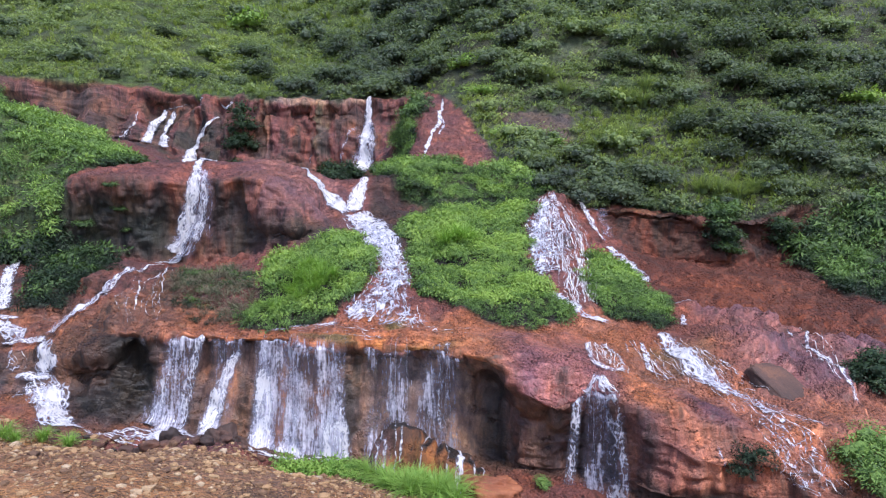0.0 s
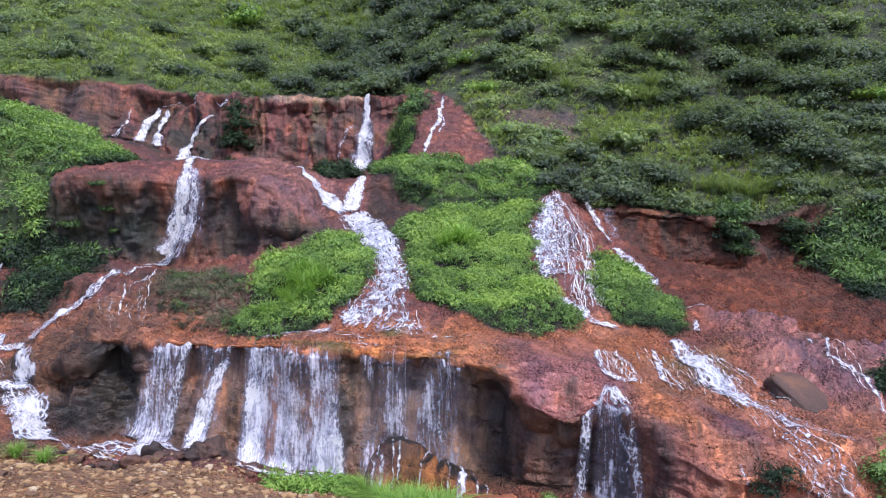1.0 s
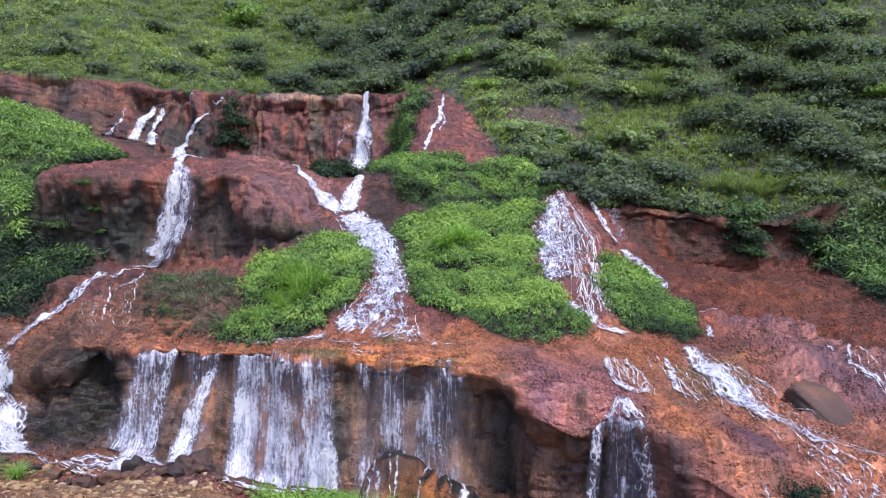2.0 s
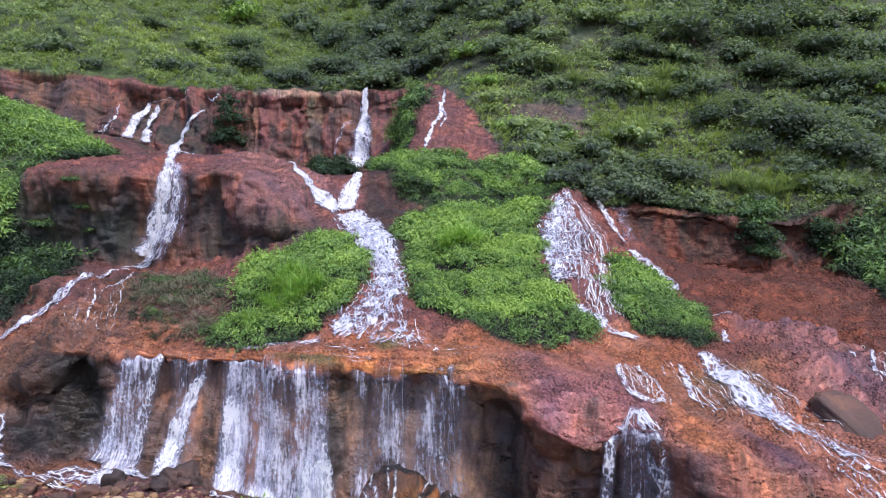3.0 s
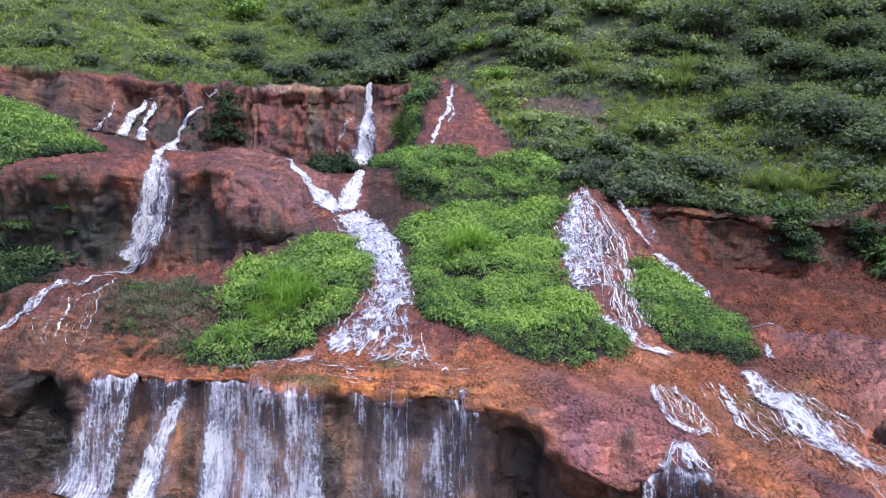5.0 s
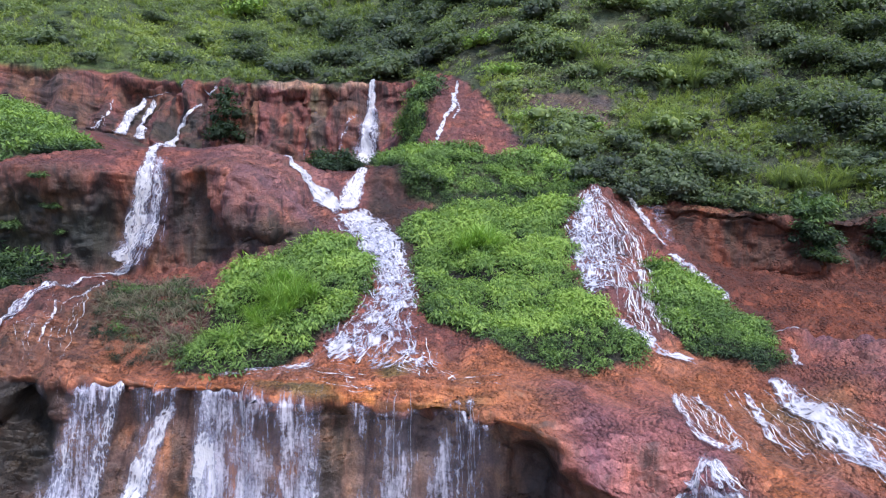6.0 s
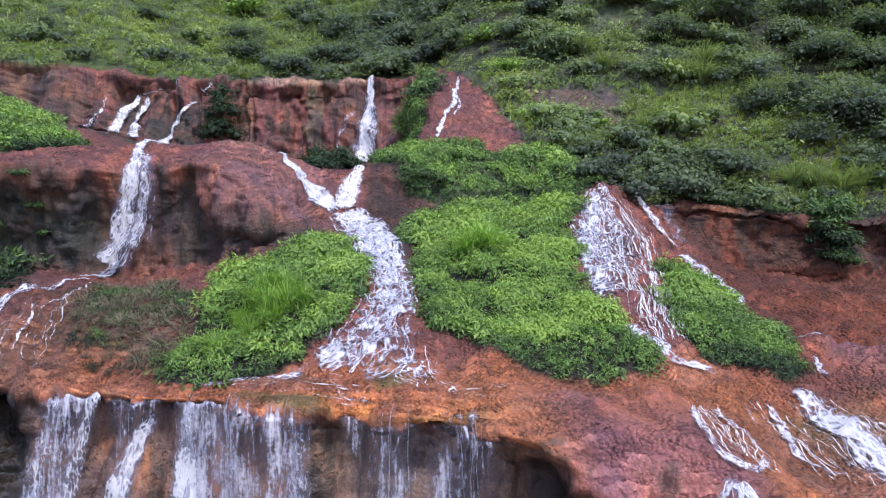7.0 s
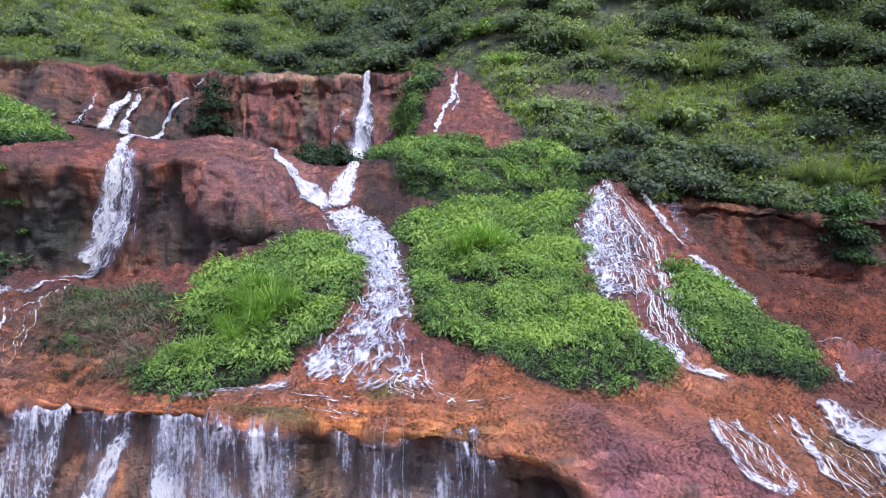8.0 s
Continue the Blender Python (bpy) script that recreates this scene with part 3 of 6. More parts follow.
# ---------------------------------------------------------------- where things grow, in sheet coordinates (x, break line)
MID_MAT = [(-0.5, 10.5), (0.1, 10.8), (1.8, 11), (5.4, 11), (4.9, 10.1), (4.6, 9.35), (5, 8.83), (5.3, 8.3), (5.2, 8.02), (4.2, 8.02), (3.1, 8.08),
           (2.2, 8.15), (1, 8.33), (0.2, 8.62), (-0.2, 9.3), (-0.5, 9.9)]
UPPER_MAT = [(-2.5, 12.7), (0.8, 12.7), (5.2, 12.6), (7, 12.05), (6, 11.3), (5.4, 10.9), (1.8, 10.8), (0.1, 10.7), (0.4, 11.1), (-0.9, 11.8)]
LEFT_MAT = [(-6, 7.7), (-5.9, 8.4), (-5.7, 9), (-5.6, 9.6), (-4.7, 9.75), (-3.6, 10.2), (-3, 10.45), (-2.1, 9.9), (-1.7, 9.26), (-2.2, 8.65), (-2.9, 8.1),
            (-4.1, 7.65), (-5, 7.4)]
RIGHT_MAT = [(7, 9.1), (8, 9.8), (8.6, 9.7), (9.5, 9.35), (9.9, 8.8), (9.3, 8.0), (8.2, 7.88), (7, 7.96), (6.7, 8.45)]
CLIFF_STRIP = [(0.1, 13.85), (0.6, 13.75), (0, 13.4), (-0.4, 12.7), (-2, 12.9), (-1.2, 13.3)]
LEFT_BANK = [(-36, 13.8), (-29.7, 13.15), (-21, 12.5), (-17.3, 12.4), (-14.9, 12.25), (-15.1, 12.0), (-16.3, 11.75), (-16.2, 10.3), (-18.6, 10.1), (-30, 9), (-40, 10)]
LEFT_DARK = [(-22, 10.2), (-17.5, 10.3), (-15.9, 10.3), (-13.2, 9.75), (-13.2, 9.2), (-13.8, 8), (-15.2, 8.1), (-16.6, 9.3), (-17.3, 9.9), (-22, 9.3)]
RIGHT_DARK = [(19, 10.5), (26, 10.6), (26, 8.4), (20, 8.5), (18.3, 8.8), (18.7, 9.5)]
DRY_PATCH = [(-9.4, 9.1), (-8.3, 9.5), (-6.3, 9.2), (-5.8, 8.4), (-6, 7.6), (-7.4, 7), (-8.8, 7.7)]
HILL_EDGE = [(-60, 14.05), (-31, 14), (-24, 14.1), (-13, 14), (-1.5, 13.98), (2.2, 14.04), (3.8, 13.55), (5.4, 12.64), (6.6, 12), (10.9, 11.96),
             (14.4, 11.5), (18.8, 11.2), (20.5, 10.9), (23, 9)]
BARE_PATCH = [(5.5, 13.4), (7.2, 13.22), (9.3, 12.98), (10.0, 13.4), (7.8, 13.74), (5.5, 13.86)]

XC, VC = np.meshgrid(0.5 * (XS[1:] + XS[:-1]), 0.5 * (VS[1:] + VS[:-1]))
CELL_AREA = np.linalg.norm(np.cross(np.diff(LAND, axis=1)[:-1], np.diff(LAND, axis=0)[:, :-1]), axis=2)
CELL_P = 0.25 * (LAND[:-1, :-1] + LAND[1:, :-1] + LAND[:-1, 1:] + LAND[1:, 1:])
EDGE_WOBBLE = 0.10 * rough(CELL_P.reshape(-1, 3), 1.3, 40).reshape(XC.shape)


def hill_mask(x, v):
    e = np.array(HILL_EDGE)
    return v > np.interp(x, e[:, 0], e[:, 1])


# what the far camera could see at all: a wedge that widens up the hill
WEDGE = (np.abs(CELL_P[..., 0] / (CELL_P[..., 1] + 23.5) - 0.045) < 0.71) & (CELL_P[..., 2] < 9 + 0.39 * (CELL_P[..., 1] + 22))
MASK = {k: inside(p, XC + 2 * EDGE_WOBBLE, VC + EDGE_WOBBLE) for k, p in dict(mid=MID_MAT, upper=UPPER_MAT, left=LEFT_MAT, right=RIGHT_MAT, strip=CLIFF_STRIP, bank=LEFT_BANK,
        dark=LEFT_DARK, rdark=RIGHT_DARK, dry=DRY_PATCH, bare=BARE_PATCH).items()}
MASK["hill"] = hill_mask(XC + 2 * EDGE_WOBBLE, VC + EDGE_WOBBLE) & ~MASK["bare"]


# ---------------------------------------------------------------- the ground, one sheet
def pigment_shade():
    """Mineral colour and painted shade of the ground at each vertex of the sheet, and how wet it is."""
    p = LAND.reshape(-1, 3)
    x, v = np.meshgrid(XS, VS)
    x, v = x.reshape(-1), v.reshape(-1)
    n1, n2, n3 = rough(p, 2.6, 21), rough(p, 0.9, 22), rough(p, (0.5, 0.5, 2.5), 23)
    steep = np.clip((0.6 - LAND_N.reshape(-1, 3)[:, 2]) / 0.4, 0, 1)

    def band(a, lo, hi, soft):
        return np.clip((a - lo) / soft, 0, 1) * np.clip((hi - a) / soft, 0, 1)

    def lay(c, col, w):
        return c + (np.array(col) - c) * np.clip(w, 0, 1)[:, None]
    c = np.tile(np.array([0.32, 0.11, 0.082]), (len(p), 1))
    c = lay(c, (0.27, 0.115, 0.118), 0.4 + 1.2 * n1)
    terrace = band(v, 5.75, 8.3, 0.3) * np.clip((10 - x) / 3, 0, 1)
    c = lay(c, (0.68, 0.265, 0.125), terrace * (0.85 + 0.6 * n1 + 0.3 * n2))
    c = lay(c, (0.62, 0.24, 0.08), band(v, 5.9, 6.9, 0.2) * band(x, -7, 3, 1.0) * (0.6 + 0.9 * n2))
    c = lay(c, (0.3, 0.19, 0.05), band(v, 5.95, 6.6, 0.15) * band(x, -4.6, 1.8, 0.8) * (0.45 + 0.9 * n2))
    c = lay(c, (0.46, 0.2, 0.215), band(v, 5.6, 7.9, 0.4) * band(x, 2.2, 5.9, 1.0) * (0.8 + 0.7 * n1))
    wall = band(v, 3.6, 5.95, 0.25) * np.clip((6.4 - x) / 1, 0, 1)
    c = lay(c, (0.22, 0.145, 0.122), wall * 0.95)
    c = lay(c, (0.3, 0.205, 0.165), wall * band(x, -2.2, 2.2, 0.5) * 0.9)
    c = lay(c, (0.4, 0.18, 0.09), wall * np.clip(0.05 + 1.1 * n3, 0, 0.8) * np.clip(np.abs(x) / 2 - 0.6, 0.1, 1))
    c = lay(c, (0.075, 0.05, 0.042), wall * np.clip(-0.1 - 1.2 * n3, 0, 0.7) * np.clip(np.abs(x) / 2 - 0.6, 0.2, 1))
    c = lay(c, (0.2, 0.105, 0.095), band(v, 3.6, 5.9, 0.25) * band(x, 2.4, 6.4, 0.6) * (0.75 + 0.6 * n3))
    # painted shade in the grotto and in the recess behind the arching fall
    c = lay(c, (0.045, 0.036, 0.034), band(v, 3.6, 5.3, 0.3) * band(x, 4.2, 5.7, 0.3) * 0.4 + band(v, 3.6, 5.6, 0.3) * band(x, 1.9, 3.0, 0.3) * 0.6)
    apron = np.clip((x - 6.2) / 1.5, 0, 1) * band(v, 3.3, 7.6, 0.4)
    c = lay(c, (0.76, 0.31, 0.17), apron * (0.8 + 0.6 * n1 + 0.3 * n2))
    c = lay(c, (0.36, 0.22, 0.11), band(x, 6.6, 10.5, 0.8) * band(v, 6.7, 7.8, 0.3) * (0.45 + 0.9 * n2))
    c = lay(c, (0.27, 0.12, 0.14), np.exp(-((x - 8.0) / 0.8) ** 2 - ((v - 6.25) / 0.4) ** 2) * 1.2)
    c = lay(c, (0.36, 0.17, 0.19), np.clip((x - 9.8) / 1.2, 0, 1) * band(v, 6.3, 9.2, 0.5) * (0.85 + 0.8 * n1))
    c = lay(c, (0.2, 0.1, 0.12), np.clip((x - 11) / 1, 0, 1) * band(v, 6.2, 8.3, 0.4) * np.clip(0.1 + 1.2 * n2, 0, 0.8))
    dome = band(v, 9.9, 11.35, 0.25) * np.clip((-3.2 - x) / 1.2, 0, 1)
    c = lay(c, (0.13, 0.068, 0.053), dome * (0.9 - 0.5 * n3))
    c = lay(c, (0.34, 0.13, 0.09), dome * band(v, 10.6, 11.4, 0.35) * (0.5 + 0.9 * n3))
    # left foot of the dome: dark wet rock, plus painted shade of its undercut
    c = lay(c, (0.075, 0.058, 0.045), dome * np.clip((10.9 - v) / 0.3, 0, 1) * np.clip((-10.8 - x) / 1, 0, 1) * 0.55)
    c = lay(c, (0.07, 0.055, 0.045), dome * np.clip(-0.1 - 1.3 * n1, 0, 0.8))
    # greenish algae under the left rim, deepened to paint the overhang's shade
    c = lay(c, (0.06, 0.065, 0.05), band(v, 9.95, 11.0, 0.3) * band(x, -17, -11.4, 0.6) * (0.8 + 0.5 * n2))
    c = lay(c, (0.36, 0.17, 0.168), band(x, -8.2, -3.8, 0.7) * band(v, 10.4, 12.3, 0.3) * (0.8 + 0.5 * n1))
    c = lay(c, (0.33, 0.122, 0.1), band(x, -16, -8.4, 0.6) * band(v, 11.0, 12.6, 0.2) * 0.85)
    # shade painted into the alcove by the fall and under the right bulge
    c = lay(c, (0.07, 0.055, 0.05), band(v, 9.95, 11.0, 0.15) * band(x, -8.9, -7.6, 0.3) * (0.75 + 0.6 * n2) + band(v, 9.95, 10.6, 0.25) * band(x, -8.5, -3.4, 0.6) * (0.75 + 0.5 * n1))
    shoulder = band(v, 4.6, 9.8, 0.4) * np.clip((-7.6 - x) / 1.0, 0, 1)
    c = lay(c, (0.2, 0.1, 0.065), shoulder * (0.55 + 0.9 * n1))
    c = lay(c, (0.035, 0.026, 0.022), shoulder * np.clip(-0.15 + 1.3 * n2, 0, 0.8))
    red = np.clip((x - 9.3) / 0.8, 0, 1) * np.clip((v - crest(x) + 0.02 + 0.06 * n2) / 0.1, 0, 1) * np.clip((11.8 - v) / 0.3, 0, 1)
    c = lay(c, (0.19, 0.052, 0.026), red)
    c = lay(c, (0.3, 0.085, 0.034), red * np.clip((x - 10) / 2, 0, 1) * band(v, 7.8, 10.2, 0.3) * np.clip(0.1 + 1.1 * n1, 0, 0.8))
    c = lay(c, (0.12, 0.06, 0.042), np.clip((x - 9.3) / 0.8, 0, 1) * band(v, 10.1, 11.5, 0.2) * (0.65 + 0.7 * n3))
    c = lay(c, (0.36, 0.22, 0.15), np.clip((x - 9.3) / 0.8, 0, 1) * band(v, 11.4, 11.75, 0.1) * (0.6 + 0.6 * n2))
    c = lay(c, (0.29, 0.112, 0.102), band(v, 12.6, 14.1, 0.2) * np.clip((6 - x) / 1, 0, 1) * 0.9)
    c = lay(c, (0.4, 0.24, 0.17), band(v, 12.7, 14.0, 0.2) * np.clip((-0.5 - x) / 1, 0, 1) * np.clip(-0.1 + 1.2 * rough(p, (1.4, 1.4, 9.0), 26), 0, 0.8))
    c = lay(c, (0.6, 0.42, 0.33), band(v, 13.88, 14.05, 0.04) * band(x, -11.5, -3.3, 0.6) * (0.7 + 0.5 * n2))
    c = lay(c, (0.2, 0.2, 0.15), band(v, 13.2, 13.95, 0.1) * band(x, -7.3, -6.1, 0.3) * (0.7 + 0.6 * n3))
    c = lay(c, (0.15, 0.1, 0.09), band(v, 12.6, 14.1, 0.2) * np.clip((-21 - x) / 4, 0, 1) * (0.75 + 0.8 * n1))
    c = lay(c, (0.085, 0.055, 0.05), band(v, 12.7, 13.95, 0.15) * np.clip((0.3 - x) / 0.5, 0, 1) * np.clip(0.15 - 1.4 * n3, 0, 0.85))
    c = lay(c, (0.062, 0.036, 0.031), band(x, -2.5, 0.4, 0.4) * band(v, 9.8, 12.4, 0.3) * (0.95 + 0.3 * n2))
    c = lay(c, (0.14, 0.11, 0.095), band(x, 5.3, 10.1, 0.2) * band(v, 12.95, 13.9, 0.1))
    # the recess under the left shoulder, its shade painted nearly black
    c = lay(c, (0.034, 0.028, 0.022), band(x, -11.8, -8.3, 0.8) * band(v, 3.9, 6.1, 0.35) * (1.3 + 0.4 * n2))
    c = lay(c, (0.14, 0.07, 0.045), band(x, -12.6, -10.2, 0.6) * band(v, 4.3, 7.0, 0.5) * 0.8)
    c = lay(c, (0.085, 0.07, 0.055), band(x, -21.6, -14.2, 0.5) * band(v, 12.7, 13.85, 0.15) * (0.55 + 1.1 * n2))
    # darkened foot of the apron: painted shade of the cave below it
    c = lay(c, (0.05, 0.042, 0.032), band(x, 5.8, 8.8, 0.5) * band(v, 3.2, 4.35, 0.35) * (0.9 + 0.5 * n2))
    c = lay(c, (0.33, 0.24, 0.09), (band(x, -1.6, 1.3, 0.7) * band(v, 6.9, 8.1, 0.3) + band(x, -5, 1.6, 0.8) * band(v, 6.0, 6.7, 0.2)) * (0.25 + 1.3 * n2))
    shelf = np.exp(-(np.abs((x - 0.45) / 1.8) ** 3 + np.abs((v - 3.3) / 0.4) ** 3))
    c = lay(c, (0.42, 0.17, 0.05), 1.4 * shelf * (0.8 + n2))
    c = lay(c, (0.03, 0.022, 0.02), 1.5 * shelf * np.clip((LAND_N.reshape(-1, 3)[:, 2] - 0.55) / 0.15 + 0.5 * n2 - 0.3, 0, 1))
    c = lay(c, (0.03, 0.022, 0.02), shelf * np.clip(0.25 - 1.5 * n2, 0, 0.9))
    gravel = (1 - np.clip(1.5 * shelf, 0, 1)) * np.clip((3.25 - v) / 0.2, 0, 1) * np.clip((3 - x) / 1.5, 0, 1)
    c = lay(c, (0.54, 0.31, 0.155), gravel * (0.9 + 0.3 * n2))
    c = lay(c, (0.46, 0.19, 0.1), band(x, -17, -7.5, 1.0) * band(v, 3.2, 4.05, 0.25) * (0.6 + n2))
    shaded_soil = np.zeros(XC.shape)
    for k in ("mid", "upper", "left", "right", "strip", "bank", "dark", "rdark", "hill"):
        shaded_soil = np.maximum(shaded_soil, MASK[k])
    shaded_soil = blurred(blurred(np.pad(shaded_soil.astype(float), ((0, 1), (0, 1)), mode="edge"), 1.2, 0), 1.2, 1).reshape(-1)
    # earth under the plants, painted near black so that gaps look deeply shaded
    c = lay(c, (0.03, 0.032, 0.016), shaded_soil)
    up = np.clip((v - 10) / 1.5, 0, 1) * shaded_soil
    c = lay(c, (0.12, 0.17, 0.085), up * (0.7 + 0.6 * n1))
    c = lay(c, (0.13, 0.23, 0.05), up * np.clip((-6 - x + 0.25 * (p[:, 1] - 40)) / 8, 0, 1) * (0.7 + 0.6 * n2))
    wet = np.clip(0.7 * wall + 0.2 * dome + 0.55 * terrace + 0.4 * apron, 0, 1) * (1 - shaded_soil)
    return np.clip(c * np.array([0.6, 0.56, 0.535]), 0.008, 1), wet


def make_ground():
    c, w = pigment_shade()
    me = mesh_of("ground", LAND.reshape(-1, 3), grid_faces(len(VS), len(XS)), ROCK, {"pigment_shade": c, "wet": w})
    return tagged(new("ground", me), "stepped red-brown rock terraces under a steep green hillside", "ground", kind="structure")


make_ground()

# ---------------------------------------------------------------- running water
RNG = np.random.default_rng(7)


def ribbon(path, lift=0.05, step=0.08, body=0.75, fray=0.55, free=False, ebb=0.0):
    """A sheet of water that lies along the ground, or drops free of it past a lip. path: rows of (x, break line, half width in metres)."""
    path = np.array(path, float)
    p, _ = on_land(path[:, 0], path[:, 1])
    s = np.concatenate([[0], np.cumsum(np.linalg.norm(np.diff(p, axis=0), axis=1))])
    n = max(int(s[-1] / step), 6)
    q = np.linspace(0, s[-1], n)
    mid = np.stack([np.interp(q, s, path[:, k]) for k in range(3)], 1)
    mid[:, 2] *= 1.4
    mid = blurred(mid, max(1.0, 0.16 / step), 0)
    c, nor = on_land(mid[:, 0], mid[:, 1])
    t = np.gradient(blurred(c, 3, 0), axis=0)
    t /= np.maximum(np.linalg.norm(t, axis=1, keepdims=True), 1e-9)
    across = np.cross(nor, t)
    across /= np.maximum(np.linalg.norm(across, axis=1, keepdims=True), 1e-9)
    ev = (on_land(mid[:, 0], mid[:, 1] + 0.03)[0] - on_land(mid[:, 0], mid[:, 1] - 0.03)[0]) / 0.06
    m = max(int(2 * mid[:, 2].max() / 0.07), 5)
    w = np.linspace(-1, 1, m)
    off = mid[:, 2][:, None] * w[None, :]
    flat_v = ev - ev[:, :1] * np.array([1.0, 0, 0])
    dv = (across * flat_v).sum(1) / np.maximum((flat_v * flat_v).sum(1), 0.05)
    x = mid[:, 0][:, None] + off * across[:, :1]
    v = mid[:, 1][:, None] + off * dv[:, None]
    g, gn = on_land(x.reshape(-1), v.reshape(-1))
    h = 0.7 * lift + min(lift, 0.08) * (0.8 * rough(g, (0.32, 0.32, 0.5), 51) + 0.7 * np.abs(rough(g, 0.16, 52)))
    even = blurred(g.reshape(n, m, 3), (0.55 if lift > 0.1 else 0.25) / step, 0)
    even = (blurred(even, 1.5, 1) if m > 6 else even).reshape(-1, 3)
    g[:, 1] = np.minimum(g[:, 1], even[:, 1])
    g[:, 2] = np.maximum(g[:, 2], even[:, 2])
    if free:
        y = np.minimum.accumulate(g[:, 1].reshape(n, m), 0)
        g[:, 1] = np.minimum(blurred(y, 0.3 / step, 0), y).reshape(-1)
        gn = gn * 0.4 + np.array([0, -0.6, 0])
    g = g + gn * np.maximum(h, 0.015)[:, None] + np.array([0, -0.012, 0.01])
    uv = np.stack([off.reshape(-1), np.repeat(q, m)], 1) + RNG.uniform(0, 50, 2)
    ends = np.clip(np.minimum(q, q[-1] - q) / 0.3, 0, 1)
    bd = body - fray * np.abs(w[None, :]) ** 3.5 - 0.3 * (1 - ends)[:, None] - ebb * ((q / q[-1]) ** 2)[:, None]
    return g, grid_faces(n, m), uv, bd.reshape(-1)


def water_thing(name, label, ribbons, mat, extra=(), group=""):
    """A waterfall or stream: an Empty with a sheet of water for each of its arms."""
    at = on_land(ribbons[0][-2][0], ribbons[0][-2][1])[0][0]
    top = tagged(new(name), label, "waterfall" if "fall" in name else "stream", group)
    top.location = Vector(at)
    for r in ribbons:
        kw = r[-1] if isinstance(r[-1], dict) else {}
        path = [k for k in r if not isinstance(k, dict)]
        g, f, uv, bd = ribbon(path, **{k: a for k, a in kw.items() if k != "mat"})
        part("water_sheet", mesh_of("water_sheet", g - np.array(at), f, kw.get("mat", mat), {"body": bd}, uv), top)
    for build in extra:
        for name_, me in build(np.array(at)):
            part(name_, me, top)
    return top


def strands(xs, tops, z_low, reach, width, seed, spread=0.05, lean=0.0):
    """Thin threads of water that leave the rim and fall free; three-sided, wavering, tapering."""
    def build(at):
        rng = np.random.default_rng(seed)
        made = []
        for x in xs:
            vv = np.linspace(tops, 5.85, 9)
            p = on_land(np.full(9, x), vv, 0.03)[0]
            k = int(np.argmin(p[:, 1]))
            rim = p[:k + 1] if k > 1 else p[:3]
            out = rim[-1]
            z1 = (np.interp(x, *z_low) if isinstance(z_low, tuple) else z_low) + rng.uniform(0, 0.25)
            end = max(z1, out[2] - (out[2] - z1) * rng.uniform(reach, 1.0))
            d = np.linspace(0, 1, 26)[1:]
            fall = np.stack([out[0] + lean * d + spread * rng.normal() * d, out[1] - 0.03 - 0.10 * np.sqrt(d) * rng.uniform(0.3, 1.2), out[2] - d * (out[2] - end)], 1)
            c = np.concatenate([rim, fall])
            n = len(c)
            c[:, 0] += 0.012 * np.sin(c[:, 2] * rng.uniform(5, 11) + rng.uniform(0, 6))
            rad = width * rng.uniform(0.4, 1.1) * (0.55 + 0.7 * np.abs(np.sin(np.linspace(0, rng.uniform(6, 16), n) + rng.uniform(0, 6)))) * np.linspace(1, rng.uniform(0.5, 1.6), n)
            rad[0] = rad[-1] = 0.002
            ang = np.array([0.3, 2.4, 4.5])
            ring = np.stack([np.cos(ang), np.sin(ang) * 0.6, 0 * ang], 1)
            g = c[:, None, :] + rad[:, None, None] * ring[None]
            i = np.arange(n * 3).reshape(n, 3)
            f = np.concatenate([np.stack([i[:-1, a], i[:-1, (a + 1) % 3], i[1:, (a + 1) % 3], i[1:, a]], -1) for a in range(3)])
            uv = np.stack([np.tile(ang * 0.05 + rng.uniform(0, 60), n), np.repeat(c[:, 2], 3)], 1)
            made.append(("falling_strand", mesh_of("falling_strand", g.reshape(-1, 3) - at, f, STRAND, {"body": np.full(n * 3, rng.uniform(0.25, 0.6))}, uv)))
        return made
    return build


